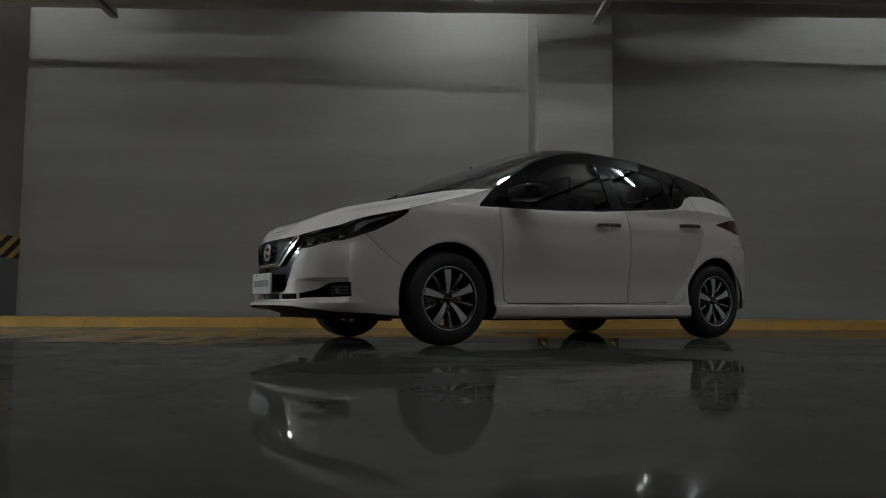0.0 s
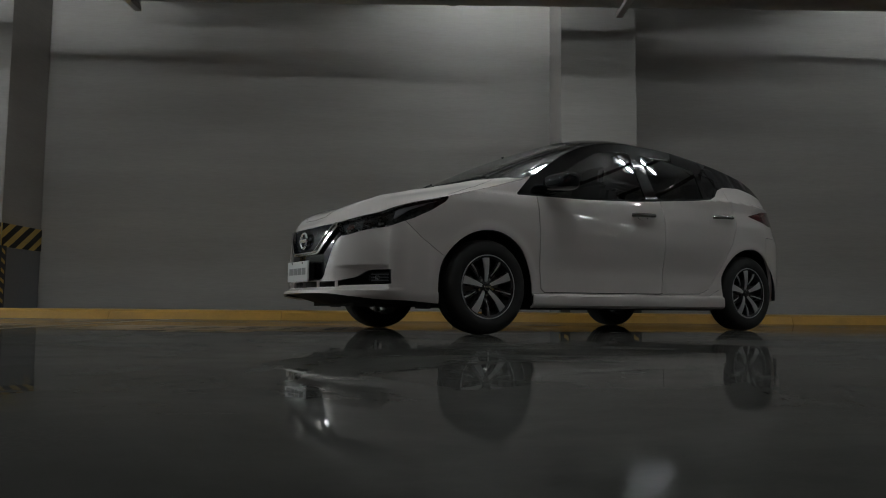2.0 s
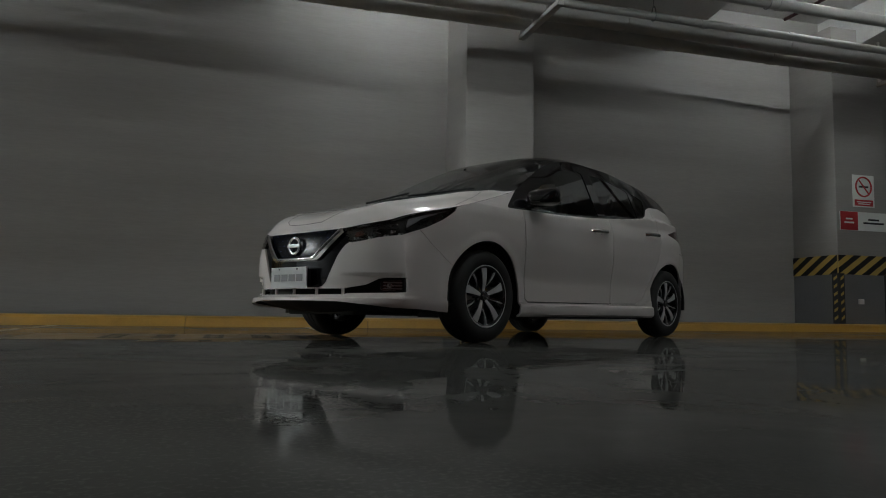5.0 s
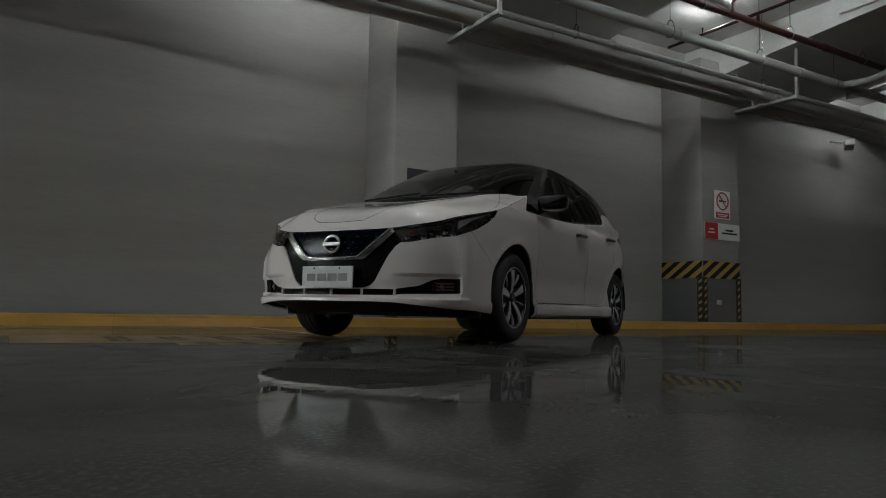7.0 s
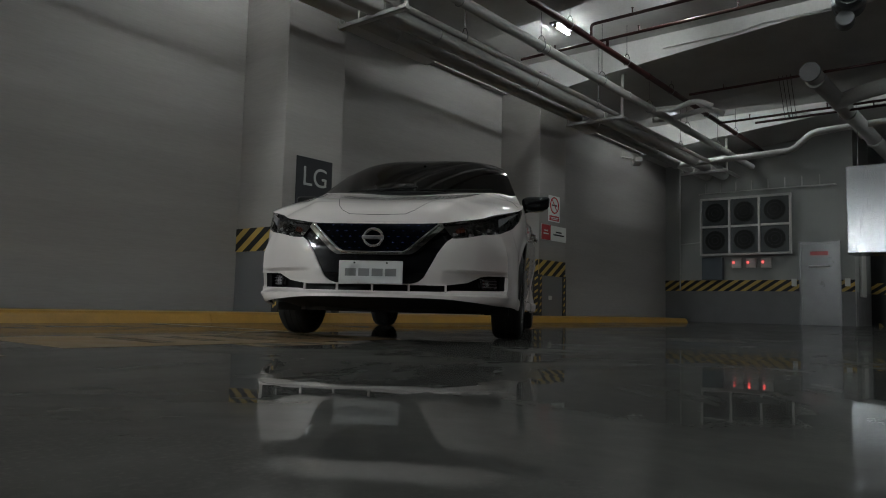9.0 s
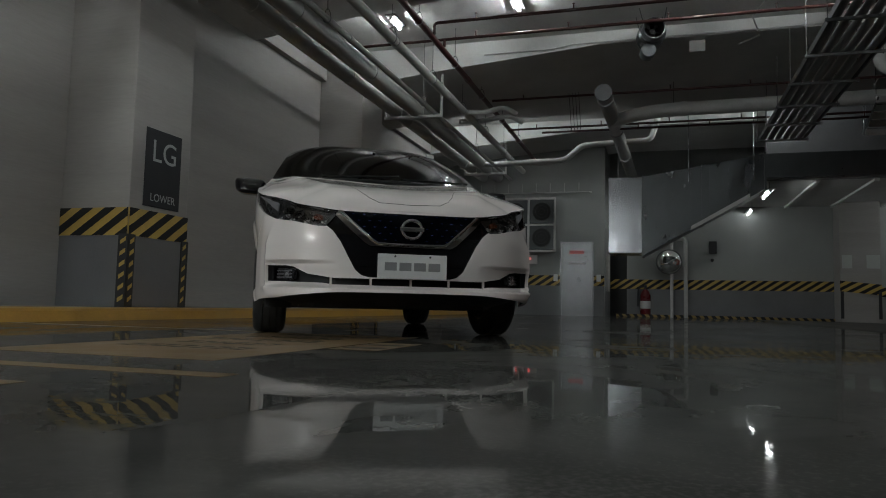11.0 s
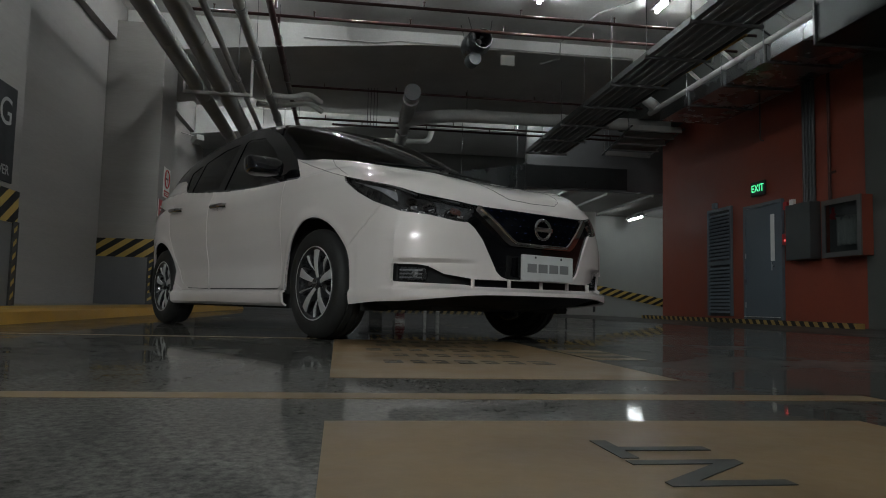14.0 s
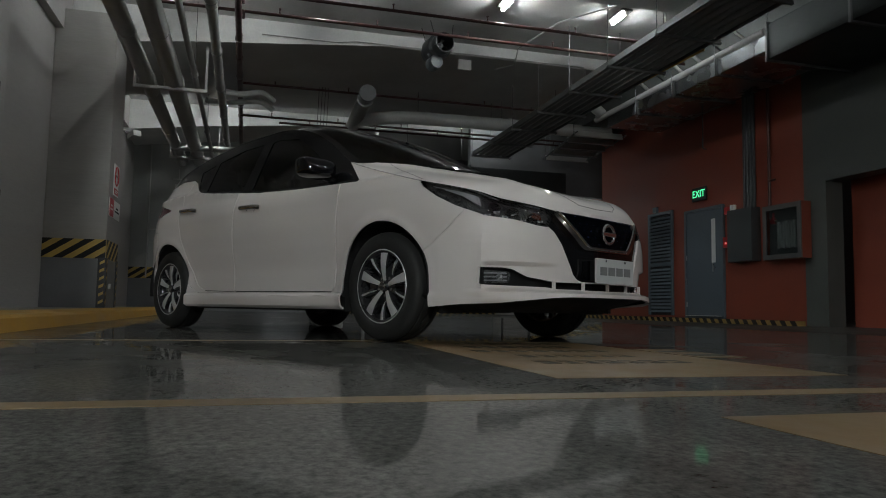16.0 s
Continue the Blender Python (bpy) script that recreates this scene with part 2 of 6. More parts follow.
    relief.operation = "MULTIPLY_ADD"
    relief.inputs[1].default_value = 0.22
    l.new(rough_grit.outputs[0], relief.inputs[0])
    l.new(wave.outputs["Fac"], relief.inputs[2])
    l.new(relief.outputs[0], bp.inputs["Height"])
    l.new(bp.outputs["Normal"], b.inputs["Normal"])
    l.new(bp.outputs["Normal"], b.inputs["Coat Normal"])
    return m


FLOOR = floor_material()
FLOORY = mat("floor_marking_yellow", (0.19, 0.124, 0.06), 0.40, var=0.34, scale=2.2, fine=30, bump=0.05, rough_var=0.12, spec=0.4)
FLOORT = mat("floor_marking_dark", (0.032, 0.034, 0.034), 0.45, var=0.25, scale=6, bump=0.02, spec=0.25)


# ---- mesh helpers ----
class Shape:
    """Gathers vertices and faces of one mesh."""
    def __init__(self):
        self.v, self.f = [], []

    def add(self, verts, faces):
        k = len(self.v)
        self.v += [tuple(p) for p in verts]
        self.f += [tuple(i + k for i in f) for f in faces]
        return self

    def box(self, x0, x1, y0, y1, z0, z1):
        return self.add([(x, y, z) for z in (z0, z1) for y in (y0, y1) for x in (x0, x1)],
                        [(0, 2, 3, 1), (4, 5, 7, 6), (0, 1, 5, 4), (2, 6, 7, 3), (0, 4, 6, 2), (1, 3, 7, 5)])

    def cbox(self, x0, x1, y0, y1, z0, z1, c=0.006):
        """A box with chamfered edges."""
        bm = bmesh.new()
        bmesh.ops.create_cube(bm, size=1, matrix=Matrix.Translation(((x0 + x1) / 2, (y0 + y1) / 2, (z0 + z1) / 2)) @ Matrix.Diagonal((x1 - x0, y1 - y0, z1 - z0, 1)))
        bmesh.ops.bevel(bm, geom=bm.edges[:], offset=c, segments=2, profile=0.7, affect="EDGES")
        return self.bm(bm)

    def bm(self, bm):
        bm.verts.index_update()
        self.add([v.co for v in bm.verts], [[v.index for v in f.verts] for f in bm.faces])
        bm.free()
        return self

    def rod(self, p, q, r, n=12, r2=None):
        p, q = Vector(p), Vector(q)
        d = (q - p).normalized()
        a = d.orthogonal().normalized()
        b = d.cross(a)
        r2 = r if r2 is None else r2
        ring = [[c + a * (math.cos(2 * math.pi * i / n) * s) + b * (math.sin(2 * math.pi * i / n) * s) for i in range(n)] for c, s in ((p, r), (q, r2))]
        return self.add(ring[0] + ring[1], [(i, (i + 1) % n, n + (i + 1) % n, n + i) for i in range(n)] + [tuple(range(n))[::-1], tuple(range(n, 2 * n))])

    def tube(self, pts, r, n=10, bend=0.0):
        """A pipe along a polyline, with rounded bends."""
        pts = [Vector(p) for p in pts]
        if bend:
            path = [pts[0]]
            for a, b, c in zip(pts, pts[1:], pts[2:]):
                u, w = (a - b).normalized(), (c - b).normalized()
                for k in range(7):
                    t = k / 6
                    path.append((1 - t) ** 2 * (b + u * bend) + 2 * t * (1 - t) * b + t * t * (b + w * bend))
            pts = path + [pts[-1]]
        rings, side = [], None
        for i, p in enumerate(pts):
            d = (pts[min(i + 1, len(pts) - 1)] - pts[max(i - 1, 0)]).normalized()
            side = d.orthogonal().normalized() if side is None else (side - d * side.dot(d)).normalized()
            up = d.cross(side)
            rings += [p + side * (math.cos(2 * math.pi * k / n) * r) + up * (math.sin(2 * math.pi * k / n) * r) for k in range(n)]
        m = len(pts)
        return self.add(rings, [(i * n + k, i * n + (k + 1) % n, (i + 1) * n + (k + 1) % n, (i + 1) * n + k) for i in range(m - 1) for k in range(n)]
                        + [tuple(range(n))[::-1], tuple(range((m - 1) * n, m * n))])

    def prism(self, poly, axis, a, b):
        """A 2D outline pushed from a to b along an axis; the outline's two numbers fill the other axes in order."""
        k = "xyz".index(axis)
        put = lambda p, h: tuple(list(p[:k]) + [h] + list(p[k:]))
        n = len(poly)
        return self.add([put(p, a) for p in poly] + [put(p, b) for p in poly],
                        [tuple(range(n))[::-1], tuple(range(n, 2 * n))] + [(i, (i + 1) % n, n + (i + 1) % n, n + i) for i in range(n)])

    def lathe(self, prof, n=48, axis="y"):
        """A profile of (radius, height) turned round an axis."""
        m = len(prof)
        vs = []
        for i in range(n):
            c, s = math.cos(2 * math.pi * i / n), math.sin(2 * math.pi * i / n)
            vs += [(r * c, h, r * s) if axis == "y" else ((r * c, r * s, h) if axis == "z" else (h, r * c, r * s)) for r, h in prof]
        return self.add(vs, [(i * m + k, i * m + k + 1, ((i + 1) % n) * m + k + 1, ((i + 1) % n) * m + k) for i in range(n) for k in range(m - 1)])


def mesh_of(name, sh, material, smooth=False):
    me = bpy.data.meshes.new(name)
    me.from_pydata(sh.v, [], sh.f)
    bm = bmesh.new()
    bm.from_mesh(me)
    bmesh.ops.recalc_face_normals(bm, faces=bm.faces[:])
    bm.to_mesh(me)
    bm.free()
    me.materials.append(material)
    if smooth:
        me.shade_smooth()
        me.set_sharp_from_angle(angle=radians(38))
    return me


def part(name, sh, material, parent=None, label="", smooth=False, at=None):
    """Links a shape as one mesh object, under its thing where a parent is given."""
    ob = new(name, sh if isinstance(sh, bpy.types.Mesh) else mesh_of(name, sh, material, smooth))
    if parent:
        ob.parent = parent
    if at is not None:
        ob.matrix_basis = at
    return tagged(ob, label)


def thing(name, sh, material, label, category, group="", kind="", smooth=False, at=None):
    return tagged(part(name, sh, material, None, label, smooth, at), "", category, group, kind)


def root(name, at, label, category, group="", kind=""):
    ob = new(name)
    ob.empty_display_size = 0.1
    ob.matrix_basis = at
    return tagged(ob, label, category, group, kind)


def lettering(body, size, material, parent, m, depth=0.002, stretch=1.0, bold=0.0):
    """Raised letters, as a mesh."""
    cu = bpy.data.curves.new("lettering", "FONT")
    cu.body, cu.size, cu.extrude, cu.align_x, cu.align_y, cu.offset = body, size, depth, "CENTER", "CENTER", bold
    tmp = new("lettering", cu)
    me = bpy.data.meshes.new_from_object(tmp.evaluated_get(bpy.context.evaluated_depsgraph_get()))
    bpy.data.objects.remove(tmp)
    bpy.data.curves.remove(cu)
    me.transform(Matrix.Diagonal((stretch, 1, 1, 1)))
    me.materials.clear()
    me.materials.append(material)
    return part("lettering", me, material, parent, at=m)


# ---- the setting ----
RW_Y = -1.775
X0, X1, YB, YS, SLAB = -14.0, 18.5, 10.1, -9.0, 5.30
FACE, PITCH = 9.18, 6.17                  # front of the columns; their spacing
S = Shape()
S.box(X0, 12.4, YS, YB + 0.2, -0.2, 0.0).box(12.4, X1 + 0.2, -1.9, YB + 0.2, -0.2, 0.0)
thing("floor", S, FLOOR, "dark grey polished epoxy garage floor with mirror-like reflections", "floor", kind="structure")
S = Shape().prism([(-1.9, -0.2), (-1.9, 0.0), (-9.0, -1.3), (-9.0, -1.5)], "x", 12.4, X1 + 0.2)
thing("ramp", S, FLOOR, "grey concrete ramp going down beyond the red room", "ramp", kind="structure")
# Out of view; dark colour keeps its lit face from mirroring in the car.
thing("wall_north_west", Shape().box(X0, -6.70, YB, YB + 0.2, 0, SLAB), DARKW, "unseen side wall beyond the column, coloured dark to mute its reflections", "wall", kind="structure")
thing("wall_north", Shape().box(-6.70, 16.4, YB, YB + 0.2, 0, SLAB), WALL, "pale grey painted concrete side wall with soft stains", "wall", kind="structure")
# Two unseen closing walls; the hall's dimness is put into their colour.
thing("wall_west", Shape().box(X0 - 0.2, X0, YS, YB + 0.2, 0, SLAB), DADO, "unseen end wall, coloured dark to stand for a dim hall", "wall", kind="structure")
thing("wall_south", Shape().box(X0, X1 + 0.2, YS - 0.2, YS, -1.6, SLAB), DADO, "unseen far side wall, coloured dark to stand for a dim hall", "wall", kind="structure")
thing("edge_beam", Shape().box(-6.70, 16.2, 9.97, YB - 0.003, 4.565, SLAB), WALL, "pale painted edge beam along the top of the wall", "beam", kind="structure")
thing("ceiling", Shape().box(X0 - 0.2, X1 + 0.4, YS - 0.2, YB + 0.2, SLAB, SLAB + 0.2), CEIL, "bare grey concrete ceiling slab", "ceiling", kind="structure")


def cross_beam(x):
    """A wide beam across the aisle whose underside drops towards the wall."""
    s = Shape().prism([(YB - 0.003, SLAB - 0.003), (YB - 0.003, 4.52), (8.1, 4.76), (4.7, 5.06), (YS, 5.06), (YS, SLAB - 0.003)], "x", x, x + 3.25)
    return thing("ceiling_beam", s, CEIL, "wide grey concrete ceiling beam with a haunched end", "beam", "beams across the aisle", "structure")


for i in range(-2, 3):
    cross_beam(1.95 + PITCH * i)
thing("ceiling_beam", Shape().box(11.375, 12.9, YS, 8.35, 5.06, SLAB - 0.003), CEIL, "flat dropped soffit beside the far beam", "beam", kind="structure")
# Darker than the other beams: shade from duct and trays put into colour.
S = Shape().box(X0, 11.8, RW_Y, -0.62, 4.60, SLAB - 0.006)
thing("ceiling_beam", S, DARKW, "deep beam over the red room's wall, darkened to stand for shade", "beam", kind="structure")

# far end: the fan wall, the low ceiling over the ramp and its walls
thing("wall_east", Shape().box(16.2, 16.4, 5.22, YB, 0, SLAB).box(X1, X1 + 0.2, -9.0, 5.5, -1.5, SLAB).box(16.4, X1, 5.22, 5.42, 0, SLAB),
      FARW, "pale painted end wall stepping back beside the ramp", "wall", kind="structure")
thing("ceiling", Shape().box(13.9, X1, -9.0, 4.2, 3.42, 3.62).box(13.9, X1, 0.0, 0.10, 3.36, 3.42).box(13.9, X1, -1.25, -1.15, 3.36, 3.42).box(13.9, X1, -2.5, -2.4, 3.36, 3.42).box(13.9, X1, -3.75, -3.65, 3.36, 3.42).box(13.9, X1, -5.2, -5.1, 3.36, 3.42),
      CEIL, "low ribbed concrete ceiling over the ramp", "ceiling", kind="structure")
# Grey instead of ceiling concrete: shade is put into this drop wall's colour.
thing("bulkhead", Shape().box(13.7, 13.9, -9.0, 1.2, 3.42, SLAB), DADO, "concrete drop wall above the ramp, coloured dark to dim it", "wall", kind="structure")
thing("dado", Shape().box(16.188, 16.2, 5.22, YB, 0, 0.87).box(X1 - 0.012, X1, -2.4, 5.22, 0, 0.87).box(16.4, X1, 5.208, 5.22, 0, 0.87), DADO,
      "dark grey painted lower band of the end wall", "wall paint", kind="structure")


def hazard_band(p, q, z0, z1, normal, dz=0.0, slant=0.45, step=0.30):
    """Yellow band from p to q on a wall, with slanted black stripes proud of it."""
    p, q, nn = Vector((*p, 0)), Vector((*q, 0)), Vector((*normal, 0))
    d = (q - p).normalized()
    ln = (q - p).length
    at = lambda s, z, o: p + d * s + nn * o + Vector((0, 0, z + dz * s))
    sh = Shape()
    sh.add([at(s, z, o) for o in (0.002, 0.010) for s, z in ((0, z0), (ln, z0), (ln, z1), (0, z1))],
           [(4, 5, 6, 7), (0, 3, 2, 1), (0, 1, 5, 4), (1, 2, 6, 5), (2, 3, 7, 6), (3, 0, 4, 7)])
    ob = thing("hazard_band", sh, HAZY, "yellow and black slanted hazard band painted on the wall", "hazard marking", kind="structure")
    h = z1 - z0
    s = -h * slant / abs(slant) * 0 - abs(slant) * 1.0
    while s < ln + abs(slant):
        poly = [(s, z0), (s + step * 0.5, z0), (s + step * 0.5 + h * slant / 0.3, z1), (s + h * slant / 0.3, z1)]
        poly = clip_strip(poly, 0.0, ln)
        if len(poly) > 2:
            n = len(poly)
            sh = Shape().add([at(a, z, o) for o in (0.011, 0.0135) for a, z in poly],
                             [tuple(range(n))[::-1], tuple(range(n, 2 * n))] + [(i, (i + 1) % n, n + (i + 1) % n, n + i) for i in range(n)])
            part("stripe", sh, BLACKP, ob)
        s += step
    return ob


def clip_strip(poly, a, b):
    """Cuts a 2D outline to a <= x <= b."""
    for edge, keep in ((a, 1), (b, -1)):
        out = []
        for (x, y), (u, w) in zip(poly, poly[1:] + poly[:1]):
            i, o = (x - edge) * keep >= 0, (u - edge) * keep >= 0
            if i:
                out.append((x, y))
            if i != o:
                t = (edge - x) / (u - x)
                out.append((edge, y + t * (w - y)))
        poly = out
        if not poly:
            break
    return poly


def column(x0, x1):
    s = Shape().cbox(x0, x1, FACE, YB - 0.003, 0, 4.9, 0.015)
    c = thing("column", s, WALL, "square pale painted column with a dark grey foot", "column", "columns along the wall", "structure")
    part("dado", Shape().box(x0 - 0.004, x1 + 0.004, FACE - 0.004, YB - 0.004, 0, 0.885), DADO, c, "dark grey painted foot")
    hazard_band((x0, FACE - 0.002), (x1, FACE - 0.002), 0.885, 1.19, (0, -1))
    hazard_band((x0 - 0.002, YB - 0.004), (x0 - 0.002, FACE), 0.885, 1.19, (-1, 0))
    hazard_band((x1 + 0.002, FACE), (x1 + 0.002, YB - 0.004), 0.885, 1.19, (1, 0))
    for x in (x0, x1):
        g = Shape()
        e = 1 if x == x1 else -1
        g.box(min(x, x - e * 0.10), max(x, x - e * 0.10) + 0, FACE - 0.022, FACE - 0.006, 0.11, 0.90)
        g.box(min(x + e * 0.006, x + e * 0.022), max(x + e * 0.006, x + e * 0.022), FACE - 0.022, FACE + 0.10, 0.11, 0.90)
        gd = thing("corner_guard", g, DARK, "black rubber corner guard with yellow chevrons on the column", "corner guard", "corner guards")
        for k in range(6):
            z = 0.16 + 0.125 * k
            xa, xb = sorted((x - e * 0.02, x - e * 0.08))
            part("chevron", Shape().prism([(xa, z), (xb, z + 0.04), (xb, z + 0.085), (xa, z + 0.045)], "y", FACE - 0.0245, FACE - 0.0225), HAZY, gd)
            ya, yb = FACE + 0.0, FACE + 0.07
            xs = sorted((x + e * 0.0225, x + e * 0.0245))
            part("chevron", Shape().prism([(ya, z + 0.04), (yb, z), (yb, z + 0.045), (ya, z + 0.085)], "x", *xs), HAZY, gd)
    return c


column(-6.70, -5.72)
column(1.43, 2.42)
column(7.60, 8.61)

# yellow kerb along the wall
S = Shape()
for i in range(14):
    xa = X0 + 0.02 + 2.0 * i
    S.prism([(8.42, 0.0), (8.46, 0.085), (8.50, 0.105), (FACE - 0.03, 0.108), (FACE - 0.03, 0.0)], "x", xa, min(xa + 1.994, 13.4))
thing("kerb", S, YELLOW, "low yellow painted concrete kerb along the wall", "kerb", kind="structure")
thing("kerb_fill", Shape().box(X0, 13.35, FACE - 0.03, YB, 0, 0.104), DADO, "grey concrete strip behind the yellow kerb", "kerb", kind="structure")

hazard_band((16.186, YB), (16.186, 5.22), 0.87, 1.17, (-1, 0))
hazard_band((X1 - 0.014, 5.2), (X1 - 0.014, -1.2), 0.87, 1.17, (-1, 0))
# pier at the head of the ramp and the falling band past it
S = Shape().cbox(17.75, X1 - 0.013, -2.25, -1.2, 0, 3.42, 0.015)
pier = thing("pier", S, WALL, "pale painted pier at the head of the ramp", "column", kind="structure")
PATCH = mat("fresh_paint_patch", (0.40, 0.405, 0.395), 0.5, var=0.05, scale=3, bump=0.02)
for y0, y1 in ((-1.52, -1.26), (-2.22, -1.88)):
    part("paint_patch", Shape().box(17.747, 17.7495, y0, y1, 1.52, 1.90), PATCH, pier, "paler touched-up patch")
hazard_band((17.745, -1.2), (17.745, -2.25), 0.87, 1.17, (-1, 0), dz=-0.10)
for y in (-1.25, -2.2):
    thing("corner_guard", Shape().box(17.725, 17.744, y - 0.04, y + 0.04, 0.1, 0.87), DARK, "black rubber corner guard on the pier", "corner guard", "corner guards")
hazard_band((X1 - 0.014, -2.25), (X1 - 0.014, -8.9), 0.78, 1.06, (-1, 0), dz=-0.17)


KERBY = mat("dull_kerb_yellow", (0.29, 0.195, 0.06), 0.55, var=0.3, scale=5, bump=0.05)


def striped_kerb(p, q, w=0.15, h=0.08):
    """A low kerb painted in yellow and black blocks."""
    p, q = Vector((*p, 0)), Vector((*q, 0))
    d, ln = (q - p).normalized(), (q - p).length
    nn = Vector((-d.y, d.x, 0))
    ob = None
    n = int(ln / 0.22)
    base = Shape().add([p + d * a + nn * b + Vector((0, 0, z)) for z in (0, h) for a, b in ((0, 0), (ln, 0), (ln, w), (0, w))],
                       [(0, 3, 2, 1), (4, 5, 6, 7), (0, 1, 5, 4), (1, 2, 6, 5), (2, 3, 7, 6), (3, 0, 4, 7)])
    ob = thing("striped_kerb", base, KERBY, "low yellow and black striped kerb", "kerb", kind="structure")
    for i in range(n):
        a0, a1 = ln * i / n, ln * (i + 0.5) / n
        sh = Shape().add([p + d * (a + k) + nn * b + Vector((0, 0, z)) for z, k in ((0, 0), (h + 0.003, 0.06)) for a, b in ((a0, -0.003), (a1, -0.003), (a1, w + 0.003), (a0, w + 0.003))],
                         [(0, 3, 2, 1), (4, 5, 6, 7), (0, 1, 5, 4), (1, 2, 6, 5), (2, 3, 7, 6), (3, 0, 4, 7)])
        part("stripe", sh, BLACKP, ob)
    return ob


striped_kerb((X1 - 0.2, -1.15), (X1 - 0.2, 5.0))
striped_kerb((4.55, -1.45), (11.95, -1.45))

# the red room on the south side
RW = -1.78
S = Shape().box(4.86, 11.8, RW - 0.2, RW, 0, SLAB).box(11.6, 11.8, -9.0, RW - 0.2, 0, SLAB)
thing("wall_red", S, REDW, "brick-red painted wall of the stair room", "wall", kind="structure")
S = Shape().box(4.40, 4.86, RW - 0.3, RW + 0.02, 0, SLAB).box(-2.0, 4.40, RW - 0.3, RW + 0.02, 2.30, SLAB)
thing("wall_grey", S, DARKW, "dark grey painted pier and lintel beside the red wall", "wall", kind="structure")
thing("wall_inner_red", Shape().box(-2.0, 4.39, -2.45, -2.25, 0, SLAB).box(-2.2, -2.0, -9.0, RW, 0, SLAB), REDW, "dark red wall inside the lobby opening", "wall", kind="structure")

# ---- ceiling tubes ----
def ceiling_tube(x, y, z, strength, length=0.48, turn=0):
    lamp = root("tube_light", pose(x, y, z, 0, 0, turn), "slim white batten light with a bare glowing tube", "ceiling light", "tube lights")
    part("housing", Shape().cbox(-length / 2 - 0.03, length / 2 + 0.03, -0.10, 0.10, 0.031, 0.070, 0.005), DADO, lamp, "grey housing")
    part("tube", Shape().tube([(-length / 2, 0, 0), (length / 2, 0, 0)], 0.024, 12), tube_glow(strength), lamp, "glowing white tube")
    for s in (-1, 1):
        part("end_cap", Shape().box(s * length / 2 - 0.02, s * length / 2 + 0.02, -0.028, 0.028, -0.032, 0.031), WHITEP, lamp)
        part("hanger", Shape().rod((s * length * 0.4, 0, 0.07), (s * length * 0.4, 0, SLAB - z if z > 3.5 else 3.42 - z), 0.006, 6), STEEL, lamp)
    return lamp


for x, y, strength in ((6.68, 8.2, 105), (6.40, 5.95, 115), (5.98, 3.02, 120), (5.96, 0.98, 105), (6.0, -5.0, 40),
                       (0.51, 8.2, 150), (0.51, 5.95, 140), (0.51, 3.0, 140), (0.51, 0.98, 60), (0.51, -2.0, 30), (0.51, -5.0, 30),
                       (-5.66, 8.2, 75), (-5.66, 5.95, 135), (-5.66, 3.0, 125), (-5.66, 0.98, 60), (-5.66, -2.0, 40), (-5.66, -5.0, 40),
                       (13.1, 8.2, 140), (13.1, 5.95, 38), (13.1, 3.0, 50), (13.1, 0.98, 60)):
    ceiling_tube(x, y, 5.21, strength * 1.25)
ceiling_tube(-12.2, 8.2, 4.98, 144)
# Unseen lamps, added to brighten the car's front and right side.
for x in (-11.2, -12.2, -13.2):
    ceiling_tube(x, 8.6, 3.7, 400, 1.2, 90)
for x, y in ((14.55, 1.10), (17.9, 1.12), (17.3, -3.46)):
    ceiling_tube(x, y, 3.18, 9 if x > 17.5 else 24, 1.2)
# Extra tube kept out of sight behind the duct, lifting the end wall.
ceiling_tube(15.9, 3.6, 3.25, 30, 1.2)
# Unseen fill tube added above the ramp for the far wall.
ceiling_tube(16.2, -6.5, 3.18, 60, 1.2)


# ---- pipes on trapeze hangers along the wall ----
def service_pipe(y, z, r, x0=-13.5, x1=16.0, material=None, label="long white painted drain pipe under the ceiling", group="pipes along the wall", collars=3.05, name="service_pipe"):
    p = thing(name, Shape().tube([(x0, y, z), (x1, y, z)], r, 20), material or PVC, label, "pipe", group, smooth=True)
    x = x0 + 1.3
    while x < x1 - 0.2 and collars:
        part("collar", Shape().tube([(x - 0.05, y, z), (x + 0.05, y, z)], r + 0.008, 20), material or PVC, p, smooth=True)
        x += collars
    return p


service_pipe(8.81, 4.11, 0.132)
service_pipe(8.36, 4.11, 0.152, collars=2.6)
service_pipe(7.965, 4.02, 0.045, collars=3.3)
service_pipe(7.60, 4.26, 0.075, collars=2.9)
S = Shape().tube([(-5.7, 9.14, 4.46), (-2.7, 9.13, 4.42), (1.0, 9.13, 4.30), (2.35, 9.13, 4.28), (3.3, 9.13, 4.58), (5.2, 9.13, 4.545), (7.3, 9.13, 4.47), (8.6, 9.13, 4.44), (9.5, 9.13, 4.62), (13.4, 9.13, 4.50)], 0.017, 8, 0.25)
thing("wall_cable", S, CABLEG, "thin grey cable strung past the columns", "cable", smooth=True)
service_pipe(7.27, 4.62, 0.052, material=REDP, label="long dark red sprinkler main under the ceiling", group="sprinkler pipes", collars=4.1, name="sprinkler_pipe")


